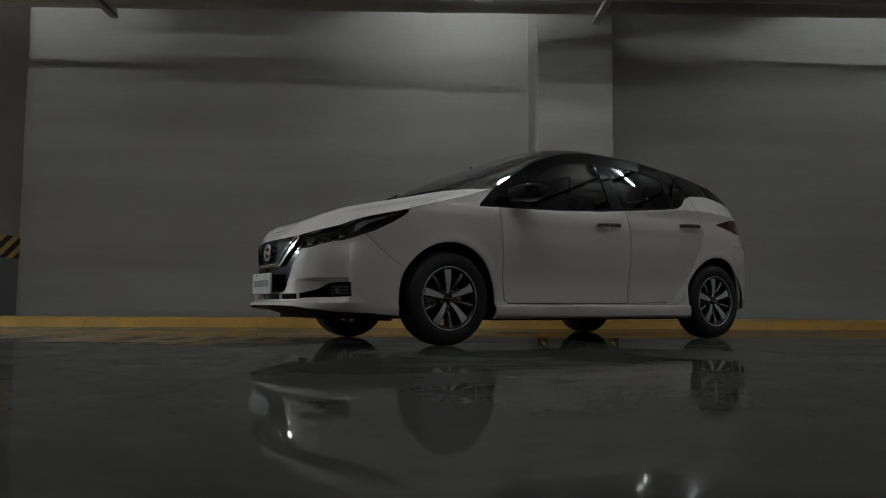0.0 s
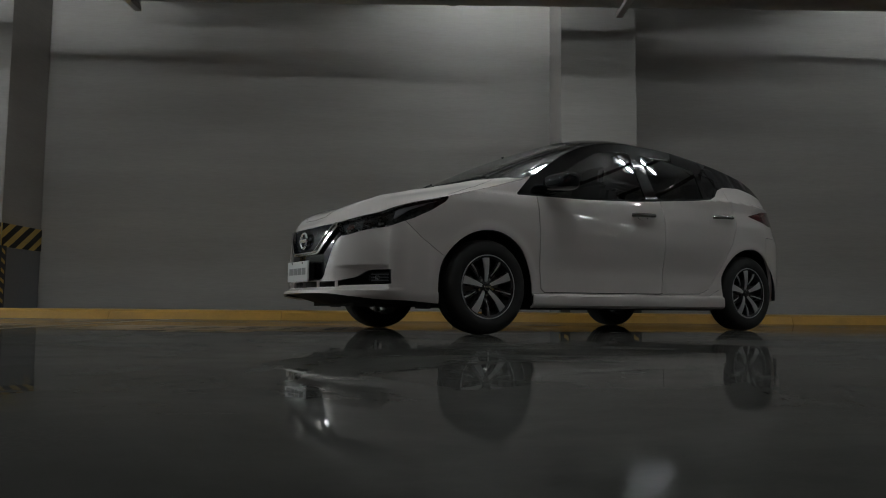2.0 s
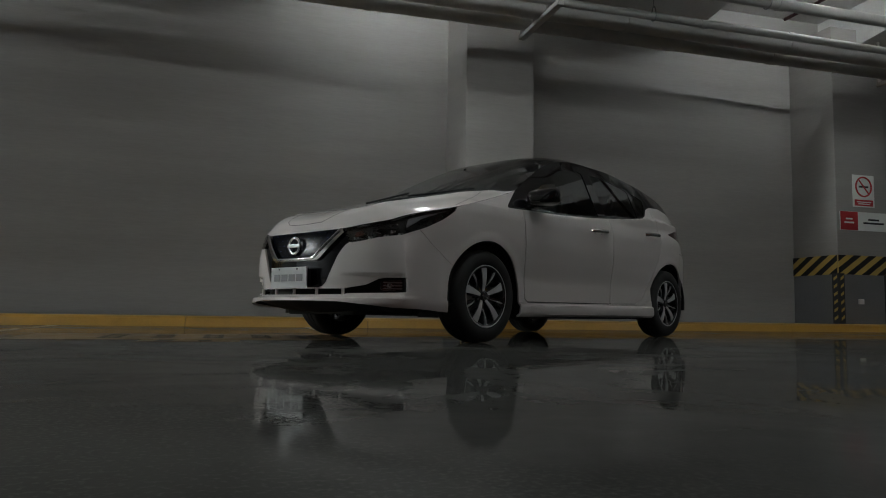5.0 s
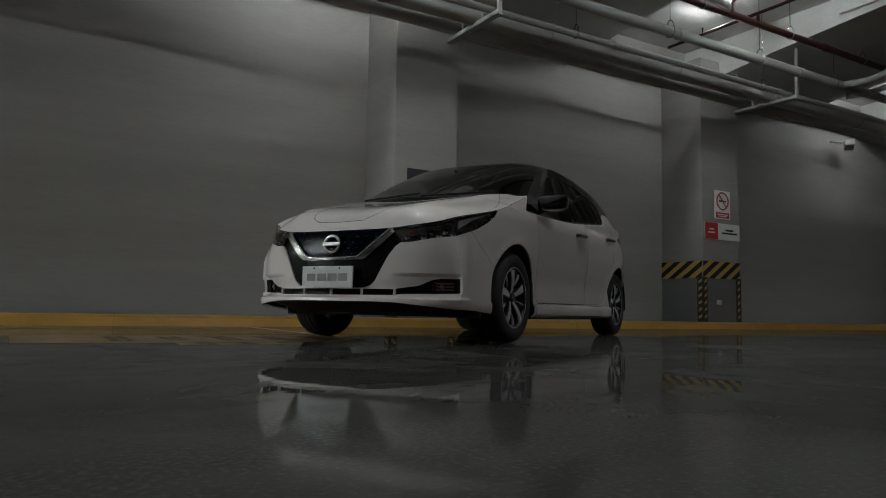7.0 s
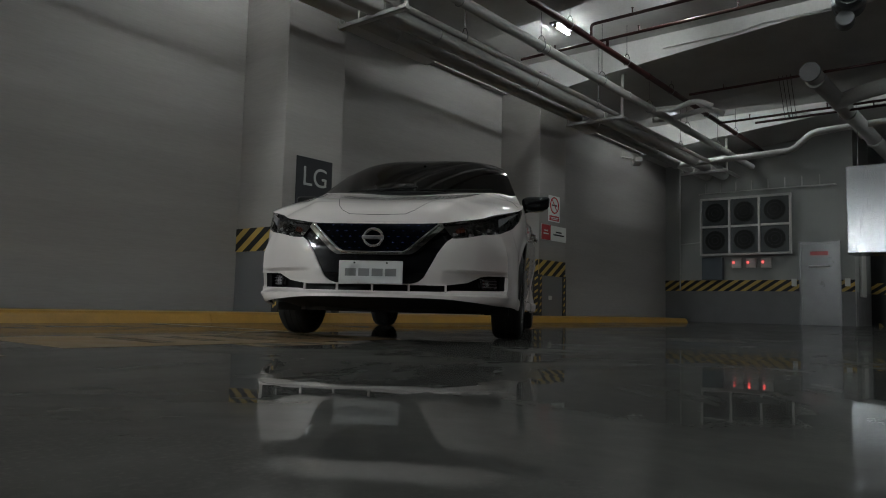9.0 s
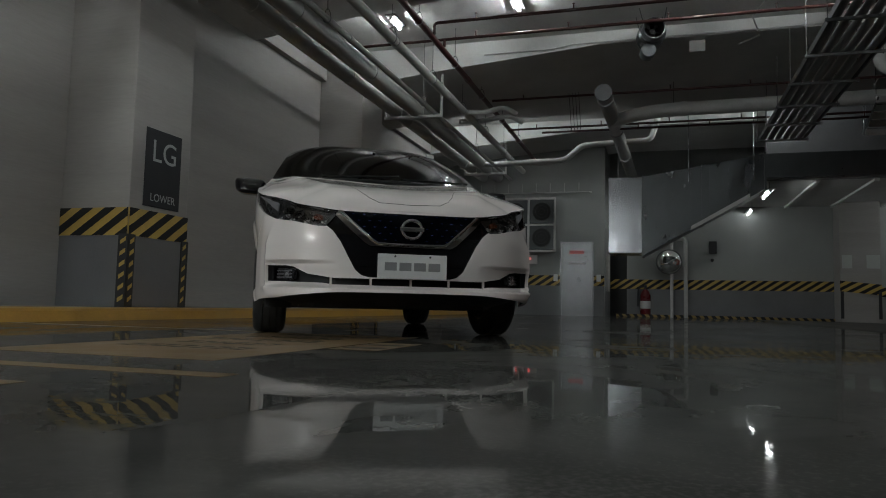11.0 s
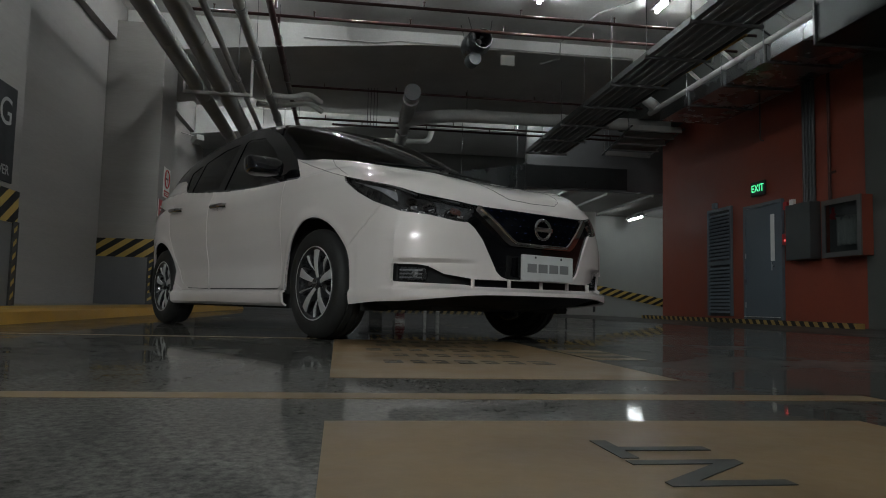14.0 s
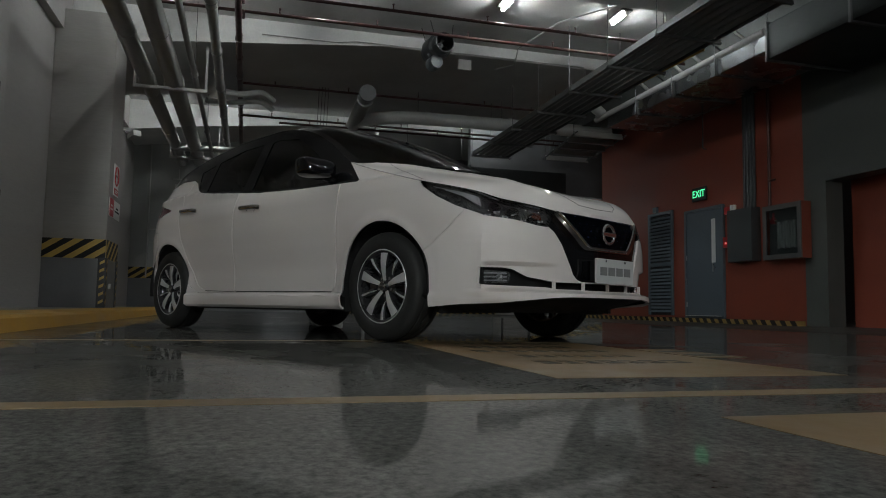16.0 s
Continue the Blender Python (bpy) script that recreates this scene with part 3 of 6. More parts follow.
def trapeze(x, y0=7.80, y1=9.02, z=3.92):
    t = root("pipe_trapeze", pose(x, 0, 0), "white painted steel trapeze hanger carrying the pipes", "pipe hanger", "pipe hangers")
    part("crossbar", Shape().box(-0.04, 0.04, y0, y1, z, z + 0.012).box(-0.04, -0.032, y0, y1, z, z + 0.06).box(0.032, 0.04, y0, y1, z, z + 0.06), WHITEP, t)
    for y in (y0 + 0.02, y1 - 0.02):
        part("drop_rod", Shape().box(-0.025, 0.025, y - 0.02, y + 0.02, z + 0.012, SLAB - 0.3), WHITEP, t)
    for y, r in ((8.81, 0.142), (8.36, 0.162)):
        pts = [(0, y + math.cos(a) * r, 4.10 + math.sin(a) * r) for a in [math.pi * k / 10 for k in range(11)]]
        part("pipe_strap", Shape().tube([(0, y + r, z + 0.01)] + pts + [(0, y - r, z + 0.01)], 0.011, 6), WHITEP, t)
    return t


for i in range(-2, 3):
    trapeze(2.16 + 6.2 * i)


def clevis(x, y, z, r):
    """A pear-shaped hanger ring on a threaded rod."""
    c = root("pipe_clevis", pose(x, y, z), "pale steel hanger ring on a threaded rod", "pipe hanger", "pipe rings")
    pts = [(0, math.sin(a) * r, -math.cos(a) * r + (0.09 * max(0, -math.cos(a)) ** 2)) for a in [2 * math.pi * k / 16 for k in range(17)]]
    part("ring", Shape().tube(pts, 0.007, 6), STEEL, c)
    part("rod", Shape().rod((0, 0, r + 0.07), (0, 0, SLAB - z - 0.005), 0.006, 6), STEEL, c)
    return c


for i in range(-4, 7):
    clevis(0.9 + 2.05 * i, 7.60, 4.26, 0.085)
    if i % 2:
        clevis(1.5 + 2.05 * i, 7.965, 4.02, 0.055)
    clevis(1.2 + 2.05 * i, 7.27, 4.62, 0.062)


# ---- red sprinkler branches across the aisle ----
def sprinkler_branch(x, z, y1, y0=-0.9, drop=None):
    pts = [(x, y0, z), (x, y1, z)] + ([(x, y1, drop)] if drop else [])
    p = thing("sprinkler_pipe", Shape().tube(pts, 0.026, 10, 0.06 if drop else 0), REDP, "thin dark red sprinkler pipe across the ceiling", "pipe", "sprinkler pipes", smooth=True)
    y = y1 - 0.7
    while y > y0:
        part("sprinkler_head", Shape().rod((x, y, z), (x, y, z + 0.10), 0.012, 8).rod((x, y, z + 0.10), (x, y, z + 0.106), 0.022, 10), REDP, p)
        y -= 1.55
    return p


sprinkler_branch(5.87, 4.80, 7.20, drop=4.62)
sprinkler_branch(6.45, 4.74, 8.9)
part("riser", Shape().rod((6.45, 7.2, 4.62), (6.45, 7.2, 4.74), 0.026, 10), REDP, bpy.data.objects["sprinkler_pipe.002"])
sprinkler_branch(10.4, 4.80, 7.27)
sprinkler_branch(12.2, 4.58, 7.27)
sprinkler_branch(12.0, 4.42, 6.4)
for x in (-0.3, -5.2):
    sprinkler_branch(x, 4.76, 7.27)

# ---- large soil pipe crossing, with its branch and the offset pipes behind ----
S = Shape().tube([(9.38, 4.76, 4.53), (18.45, 4.52, 4.44)], 0.155, 20)
soil = thing("soil_pipe", S, PVC, "thick white painted soil pipe running under the beams", "pipe", smooth=True)
part("branch", Shape().tube([(11.5, 4.70, 4.48), (10.85, 4.15, 4.44), (10.7, 3.6, 4.46), (10.7, -1.4, 4.50)], 0.145, 20, 0.3), PVC, soil, smooth=True)
# Cap added in dark grey so the pipe's lit end looks shaded.
part("dimming_cap", Shape().rod((9.372, 4.76, 4.53), (9.44, 4.758, 4.53), 0.172, 20), DADO, soil, "added end cap, coloured dark to dim the lit pipe end")
for x in (9.75, 12.4, 15.2):
    part("collar", Shape().tube([(x, 4.757 - (x - 9.6) * 0.027, 4.502 - (x - 9.6) * 0.009), (x + 0.12, 4.757 - (x - 9.5) * 0.027, 4.50 - (x - 9.6) * 0.009)], 0.168, 20), PVC, soil, smooth=True)
for y in (3.2, 1.2):
    part("collar", Shape().tube([(10.7, y - 0.06, 4.465 + (3.6 - y) * 0.008), (10.7, y + 0.06, 4.465 + (3.6 - y) * 0.008)], 0.157, 20), PVC, soil, smooth=True)
    part("hanger", Shape().rod((10.7, y + 0.2, 4.60), (10.7, y + 0.2, 5.058), 0.008, 6), STEEL, soil)
S = Shape().tube([(13.7, 8.9, 4.02), (13.7, 6.06, 4.08), (13.7, 5.62, 4.46), (13.7, 3.9, 4.52), (13.7, 3.7, 5.2)], 0.075, 14, 0.15)
thing("offset_pipe", S, PVC, "white painted pipe stepping up across the far bay", "pipe", smooth=True)
for k, (x, y) in enumerate(((9.3, 7.55), (10.0, 7.9))):
    S = Shape().tube([(x, y, 4.26), (x + 0.25, y - 0.35, 4.30), (x + 0.3, 6.85, 4.42), (x + 0.5, 6.6, 4.3)], 0.058, 14, 0.15)
    thing("pipe_elbow", S, PVC, "white painted pipe offset with elbows", "pipe", "pipe elbows", smooth=True)
CB = root("cable_bundle", pose(10.9, 5.5, SLAB), "thin dark cables dropping from the slab", "cable")
for k in range(4):
    part("cable", Shape().tube([(-0.3 + 0.02 * k, 0.12 - 0.07 * k, 0), (0.3, 0.10 - 0.07 * k, 4.2 - SLAB)], 0.006, 6), DARK, CB)

# ---- fan, sensor box ----
FAN = root("jet_fan", pose(7.25, 3.78, 4.90, 0, 0, 10) @ Matrix.Diagonal((1.15, 1.15, 1.15, 1)), "round galvanised jet fan hanging from the slab", "fan")
part("casing", Shape().lathe([(0.145, -0.10), (0.155, -0.10), (0.165, -0.08), (0.165, 0.06), (0.20, 0.09), (0.20, 0.34), (0.165, 0.37), (0.15, 0.5), (0.14, 0.5)], 32, "x"), DUCT, FAN, smooth=True)
part("liner", Shape().lathe([(0.142, -0.098), (0.142, 0.45), (0.0, 0.45)], 32, "x"), DARK, FAN, "black inside", smooth=True)
part("hub", Shape().lathe([(0.0, 0.05), (0.04, 0.06), (0.05, 0.1), (0.05, 0.3)], 16, "x"), DARK, FAN, smooth=True)
for k in range(6):
    a = 2 * math.pi * k / 6
    c, s = math.cos(a), math.sin(a)
    part("blade", Shape().add([(0.10, 0.05 * c, 0.05 * s), (0.10, 0.135 * c - 0.03 * s, 0.135 * s + 0.03 * c), (0.14, 0.135 * c + 0.03 * s, 0.135 * s - 0.03 * c), (0.15, 0.05 * c, 0.05 * s)], [(0, 1, 2, 3)]), DARK, FAN)
part("motor", Shape().lathe([(0.0, 0.0), (0.10, 0.0), (0.11, 0.03), (0.11, 0.2), (0.09, 0.24), (0.0, 0.24)], 20, "x"), PANELG, FAN, smooth=True, at=pose(0.08, 0.05, -0.26))
for y in (-0.15, 0.15):
    for x in (-0.02, 0.32):
        part("hanger", Shape().rod((x, y, 0.12), (x + 0.05, y * 1.3, (SLAB - 4.90) / 1.15 - 0.002), 0.008, 6), STEEL, FAN)
S = Shape().cbox(8.31, 8.36, 2.90, 3.17, 4.85, 5.055, 0.008)
thing("junction_box", S, WHITEP, "white junction box under the beam", "junction box")
S = Shape().tube([(8.08, 6.9, 5.02), (8.08, 5.6, 5.02), (8.08, 5.2, 5.08), (8.08, 0.6, 5.08)], 0.014, 8)
thing("conduit", S, PVC, "thin pale conduit along the beam's edge", "conduit")

# ---- ladder tray with cables on threaded rods ----
TRAY = root("cable_ladder", pose(0, 0, 0), "long dark steel cable ladder hung on rods", "cable tray")
for y in (0.58, 1.50):
    part("side_rail", Shape().box(-4.0, 12.6, y - 0.012, y + 0.012, 4.11, 4.21), DULLSTEEL, TRAY)
for k in range(6):
    y = 0.66 + 0.152 * k
    part("cable", Shape().tube([(-4.0, y, 4.18), (12.55, y, 4.18)], 0.055, 10), CABLEG, TRAY, smooth=True)
x = -3.2
while x < 12.6:
    part("crossbar", Shape().box(x - 0.02, x + 0.02, 0.50, 1.58, 4.07, 4.11), DULLSTEEL, TRAY)
    for y in (0.53, 1.55):
        part("threaded_rod", Shape().rod((x, y, 4.05), (x, y, SLAB - 0.002), 0.008, 6), DULLSTEEL, TRAY)
    x += 1.42
S = Shape().tube([(4.2, 0.57, 4.09), (6.7, 0.57, 4.14), (7.0, 0.62, 4.2)], 0.018, 8)
thing("conduit", S, YELLOW, "thin yellowish conduit beside the cable ladder", "conduit")
S = Shape().tube([(5.2, 1.0, 5.25), (6.4, 1.9, 5.2), (7.6, 2.2, 5.12), (8.3, 2.0, 5.05), (8.6, 2.3, 5.03)], 0.012, 8)
thing("flexible_conduit", S, PVC, "pale flexible conduit drooping from the slab", "conduit", smooth=True)
for x, y in ((5.6, 0.3), (5.75, 0.22), (5.9, 0.14)):
    thing("conduit", Shape().rod((x, y, 4.25), (x, y, SLAB), 0.014, 8), PVC, "pale conduit dropping from the slab", "conduit", "conduit drops")

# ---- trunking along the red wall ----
# Same galvanised duct; the dim corner is put into this steel's colour.
DUCTD = mat("dimmed_galvanised", (0.040, 0.044, 0.043), 0.42, metal=0.8, var=0.2, scale=2.5, fine=5, bump=0.15, rough_var=0.06)
TR = root("air_duct", pose(0, 0, 0), "flat galvanised air duct with flanged joints along the red wall", "air duct")
x = 3.74
while x < 8.6:
    part("duct_section", Shape().cbox(x + 0.004, min(x + 1.21, 8.7), -1.46, -0.22, 4.03, 4.27, 0.012), STEEL, TR)
    part("flange", Shape().box(x - 0.016, x + 0.016, -1.49, -0.19, 4.005, 4.295), DULLSTEEL, TR)
    for y in (-0.17, -1.2):
        part("hanger_rod", Shape().rod((x, y, 4.0), (x, y, SLAB - 0.002 if y > -0.6 else 4.598), 0.007, 6), STEEL, TR)
    x += 1.22
part("duct_section", Shape().cbox(-3.0, 3.72, -1.62, -0.12, 3.84, 4.36, 0.015), DUCTD, TR, "deeper box section in darkened steel")
for x in (-1.6, 0.3, 2.2, 3.68):
    part("flange", Shape().box(x - 0.02, x + 0.02, -1.65, -0.09, 3.81, 4.39), DULLSTEEL, TR)
part("refrigerant_pipe", Shape().tube([(3.9, -0.27, 4.35), (9.2, -0.27, 4.35)], 0.06, 14), PVC, TR, "pale insulated pipe on top", smooth=True)
random.seed(5)
for k in range(6):
    x = 4.4 + 0.55 * k
    dz = random.uniform(0.12, 0.3)
    pale = k % 3 != 1
    S = Shape().tube([(x, -0.3, 4.42), (x + 0.12, -0.05, 4.42 + dz), (x + 0.3, 0.1, 4.34 + dz), (x + 0.5, 0.62, 4.22)], 0.032 if pale else 0.016, 8, 0.08)
    thing("cable_loop", S, PVC if pale else DARK, ("pale flexible conduit" if pale else "dark cable") + " looping from the ladder to the duct", "cable", "cable loops", smooth=True)
S = Shape().tube([(8.9, 0.0, SLAB - 0.2), (8.9, 0.0, 4.55), (8.9, -0.28, 4.42), (9.1, -0.3, 4.42)], 0.11, 16, 0.15)
thing("pipe_elbow", S, PVC, "pale pipe bend above the trunking", "pipe", smooth=True)
# slatted louvre beyond the duct's end
LV = root("louvre", pose(0, 0, 4.34), "wide louvre of pale tilted blades beyond the duct", "louvre")
for k, x in enumerate((10.35, 11.0, 11.65, 12.35, 13.1)):
    part("blade", Shape().box(-0.012, 0.012, -1.55 - 0.12 * k, -0.30 - 0.12 * k, -0.075, 0.075), WHITEP, LV, at=pose(x, 0, 0, 0, 22, 0))
for y0, y1 in ((-0.30, -0.78), (-1.55, -2.03)):
    part("side_rail", Shape().tube([(10.2, y0, 0.0), (13.3, y1, 0.0)], 0.02, 6), DULLSTEEL, LV)
for x, y in ((10.5, -0.34), (12.6, -0.67), (13.1, -0.75)):
    part("hanger_rod", Shape().rod((x, y, 0.0), (x, y, (5.06 if x < 12.9 else SLAB) - 4.34), 0.008, 6), STEEL, LV)

# ---- things on the columns ----
def sign_board(name, x0, x1, z0, z1, material, label, y=FACE - 0.003):
    return thing(name, Shape().cbox(x0, x1, y - 0.010, y, z0, z1, 0.003), material, label, "sign")


lg = sign_board("level_sign", 1.63, 2.24, 1.24, 2.13, SIGNG, "charcoal level sign with white letters on the column")
lettering("LG", 0.36, SIGNL, lg, pose(1.945, FACE - 0.015, 1.87, 90, 0, 0), 0.001)
lettering("LOWER", 0.125, SIGNL, lg, pose(1.945, FACE - 0.015, 1.345, 90, 0, 0), 0.001)
ns = sign_board("no_smoking_sign", 7.93, 8.36, 1.97, 2.49, SIGNW, "white no-smoking sign with a red ring and red strip")
ring = [(8.145 + 0.155 * math.cos(a), FACE - 0.015, 2.30 + 0.155 * math.sin(a)) for a in [2 * math.pi * k / 28 for k in range(29)]]
part("ring", Shape().tube(ring, 0.014, 6), SIGNR, ns, "red ring")
part("slash", Shape().add([(8.045, FACE - 0.017, 2.395), (8.065, FACE - 0.017, 2.415), (8.25, FACE - 0.017, 2.205), (8.23, FACE - 0.017, 2.185)], [(0, 1, 2, 3)]), SIGNR, ns)
part("cigarette", Shape().box(8.05, 8.24, FACE - 0.0165, FACE - 0.0135, 2.285, 2.315), DARK, ns)
part("strip", Shape().box(7.96, 8.33, FACE - 0.0155, FACE - 0.0125, 1.99, 2.09), SIGNR, ns, "red strip")
part("writing", Shape().box(8.0, 8.29, FACE - 0.0175, FACE - 0.0156, 2.045, 2.06).box(8.03, 8.26, FACE - 0.0175, FACE - 0.0156, 2.015, 2.03), SIGNW, ns)
nt = sign_board("notice_sign", 7.66, 8.62, 1.59, 1.89, SIGNW, "red and white notice board with small writing")
part("red_panel", Shape().box(7.665, 8.01, FACE - 0.0155, FACE - 0.0125, 1.593, 1.887), SIGNR, nt, "red panel")
part("writing", Shape().box(7.77, 7.90, FACE - 0.018, FACE - 0.0156, 1.76, 1.785).box(7.74, 7.93, FACE - 0.018, FACE - 0.0156, 1.70, 1.725), SIGNW, nt)
part("writing", Shape().box(8.22, 8.44, FACE - 0.0155, FACE - 0.0128, 1.755, 1.785).box(8.12, 8.54, FACE - 0.0155, FACE - 0.0128, 1.70, 1.73), SIGNG, nt)
thing("socket", Shape().cbox(7.97, 8.07, FACE - 0.03, FACE - 0.005, 0.42, 0.50, 0.006), WHITEP, "small white socket on the column's foot", "socket")
cc = thing("security_camera", Shape().cbox(-0.16, 0.16, -0.10, 0.10, -0.07, 0.07, 0.02), WHITEP, "white box camera on a wall bracket", "security camera", at=pose(13.3, 9.7, 4.16, 0, 12, 35))
part("bracket", Shape().rod((0, 0, 0.05), (0.08, 0.38, 0.15), 0.02, 8), WHITEP, cc)

# ---- the fan wall ----
FW = 16.186
fans = root("condenser_rack", pose(FW, 0, 0), "rack of six dark condenser fans in a pale steel frame", "condenser rack")
for j in range(2):
    for i in range(3):
        y, z = 8.56 - 0.775 * i, 3.03 - 0.77 * j
        u = part("unit", Shape().cbox(-0.30, -0.02, y - 0.355, y + 0.355, z - 0.35, z + 0.35, 0.012), PANELG, fans)
        ringp = [(-0.305, y + 0.27 * math.cos(a), z + 0.27 * math.sin(a)) for a in [2 * math.pi * k / 24 for k in range(25)]]
        part("fan_disc", Shape().rod((-0.31, y, z), (-0.302, y, z), 0.265, 28), BLACKP, u, "black fan opening")
        part("guard_ring", Shape().tube(ringp, 0.012, 6), DARK, u)
        for r in (0.09, 0.18):
            part("guard_ring", Shape().tube([(-0.315, y + r * math.cos(a), z + r * math.sin(a)) for a in [2 * math.pi * k / 24 for k in range(25)]], 0.005, 5), DARK, u)
for i in range(4):
    y = 8.95 - 0.775 * i
    part("post", Shape().box(-0.33, -0.27, y - 0.025, y + 0.025, 1.86, 3.43), WHITEP, fans)
for z in (1.87, 2.64, 3.42):
    part("rail", Shape().box(-0.335, -0.265, 6.6, 8.97, z - 0.025, z + 0.025), WHITEP, fans)
thing("wall_cabinet", Shape().cbox(FW - 0.2, FW, 8.42, 8.97, 1.18, 1.80, 0.01), DOORG, "dark grey wall cabinet under the fans", "cabinet")
for i in range(3):
    y = 8.05 - 0.38 * i
    sw = thing("isolator_switch", Shape().cbox(FW - 0.12, FW, y - 0.13, y + 0.13, 1.50, 1.76, 0.01), WHITEP, "grey isolator switch with a red light", "switch", "isolator switches")
    part("indicator", Shape().rod((FW - 0.127, y + 0.08, 1.65), (FW - 0.119, y + 0.08, 1.65), 0.035, 12), LEDR, sw, "glowing red light")
SHEET = mat("grey_sheet_steel", (0.14, 0.14, 0.145), 0.32, metal=0.6, var=0.25, scale=2, fine=3, bump=0.8, rough_var=0.08)
gd = root("steel_door", pose(FW, 0, 0), "brushed steel service door with a red notice and push bar", "door", kind="structure")
part("frame", Shape().box(-0.05, 0, 6.43, 6.49, 0, 2.16).box(-0.05, 0, 5.52, 5.58, 0, 2.16).box(-0.05, 0, 5.58, 6.43, 2.10, 2.16), SHEET, gd)
part("leaf", Shape().cbox(-0.04, -0.004, 5.582, 6.428, 0.01, 2.098, 0.004), SHEET, gd)
part("notice", Shape().box(-0.044, -0.041, 5.80, 6.22, 1.80, 1.90), SIGNR, gd, "red notice")
part("push_bar", Shape().tube([(-0.09, 5.75, 1.52), (-0.09, 6.25, 1.52)], 0.02, 10), SIGNW, gd)
for y in (6.62, 5.38):
    thing("emergency_switch", Shape().cbox(FW - 0.05, FW, y - 0.06, y + 0.06, 1.0, 1.2, 0.008), SIGNW, "small white switch plate beside the steel door", "switch", "door switches")
thing("conduit", Shape().tube([(FW - 0.03, 9.65, 0.9), (FW - 0.03, 9.65, 4.9)], 0.02, 8).tube([(FW - 0.03, 9.65, 2.2), (FW - 0.03, 9.0, 2.25)], 0.015, 8), PVC, "pale surface conduit in the corner", "conduit")
S = Shape()
for k in range(8):
    S.tube([(16.1, 8.9 - 0.42 * k, 3.62), (16.1, 8.9 - 0.42 * k, 3.9)], 0.012, 6)
S.tube([(16.19, 9.1, 3.62), (16.1, 9.05, 3.62), (16.1, 5.65, 3.62), (16.19, 5.6, 3.62)], 0.02, 8)
thing("conduit", S, PVC, "pale conduits above the fan rack", "conduit")

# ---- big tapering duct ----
# Lighter copy of the taper's steel: the drop's caught light is in its colour.
GALV = mat("lit_sheet_steel", (0.22, 0.225, 0.235), 0.22, metal=0.9, var=0.15, scale=3.0, fine=2.2, bump=1.0, rough_var=0.05, stretch=(1.6, 1.6, 0.35))
DU = root("air_duct", pose(13.6, 0, 0), "large tapering galvanised air duct with flanged joints", "air duct")
part("drop", Shape().cbox(-0.02, 0.9, 4.10, 4.94, 1.62, 3.56, 0.02), GALV, DU, "shiny vertical duct section, lightened as if catching light")
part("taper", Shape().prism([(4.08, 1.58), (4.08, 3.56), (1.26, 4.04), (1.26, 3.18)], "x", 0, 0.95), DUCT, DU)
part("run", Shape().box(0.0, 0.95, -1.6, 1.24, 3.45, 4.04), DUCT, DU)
for y, z0, z1 in ((4.09, 1.56, 3.60), (1.25, 3.15, 4.08), (2.67, 2.36, 3.83)):
    part("flange", Shape().box(-0.03, 0.98, y - 0.025, y + 0.025, z0, z1), DUCT, DU)
for k in range(6):
    y = 1.62 + 0.44 * k
    zb, zt = 1.58 + (4.08 - y) / 2.82 * 1.60, 3.56 + (4.08 - y) / 2.82 * 0.48
    part("seam", Shape().box(-0.012, 0.001, y - 0.008, y + 0.008, zb + 0.02, zt - 0.02), DUCT, DU)
part("edge_trim", Shape().prism([(2.95, 2.19), (2.95, 2.29), (1.6, 3.07), (1.6, 2.97)], "x", -0.06, 0.01), WHITEP, DU, "pale strip along the lower edge")
for y in (4.7, 3.0, 1.5):
    part("hanger_rod", Shape().rod((0.0, y, 3.4), (0.0, y, SLAB), 0.008, 6), STEEL, DU)
# No real opening: a thin black sheet paints the recess's shade.
thing("recess_shade", Shape().box(X1 - 0.016, X1 - 0.013, 4.69, 5.20, 0.0, 2.15), BLACKP, "flat black sheet for the shade of the recess beside the steel door", "recess", kind="structure")

# ---- safety mirror on posts, fire extinguisher, speaker ----
mm = bpy.data.materials.new("mirror_silver")
mm.use_nodes = True
mm.node_tree.nodes["Principled BSDF"].inputs["Metallic"].default_value = 1
mm.node_tree.nodes["Principled BSDF"].inputs["Roughness"].default_value = 0.02
mm.node_tree.nodes["Principled BSDF"].inputs["Base Color"].default_value = (0.8, 0.82, 0.8, 1)
MI = root("safety_mirror", pose(18.0, 3.42, 1.70), "round convex safety mirror on a white post", "mirror")
prof = [(0.36 * math.sin(a), -0.12 * math.cos(a)) for a in [0.5 * math.pi * k / 8 for k in range(9)]]
part("dish", Shape().lathe(prof, 32, "x"), mm, MI, "convex mirror", smooth=True)
part("rim", Shape().tube([(0, 0.37 * math.cos(a), 0.37 * math.sin(a)) for a in [2 * math.pi * k / 32 for k in range(33)]], 0.018, 8), DULLSTEEL, MI)
part("post", Shape().tube([(0.1, -0.08, -1.70), (0.1, -0.08, 0.75)], 0.05, 14), WHITEP, MI, smooth=True)
thing("downpipe", Shape().tube([(18.1, 2.93, 0.0), (18.1, 2.93, 2.42), (18.3, 3.3, 2.42)], 0.06, 14, 0.1), PVC, "white vertical downpipe beside the safety mirror", "pipe", smooth=True)
EX = root("fire_extinguisher", pose(18.34, 4.12, 0.0) @ Matrix.Diagonal((1.55, 1.75, 1.3, 1)), "large red fire extinguisher standing at the wall", "fire extinguisher")
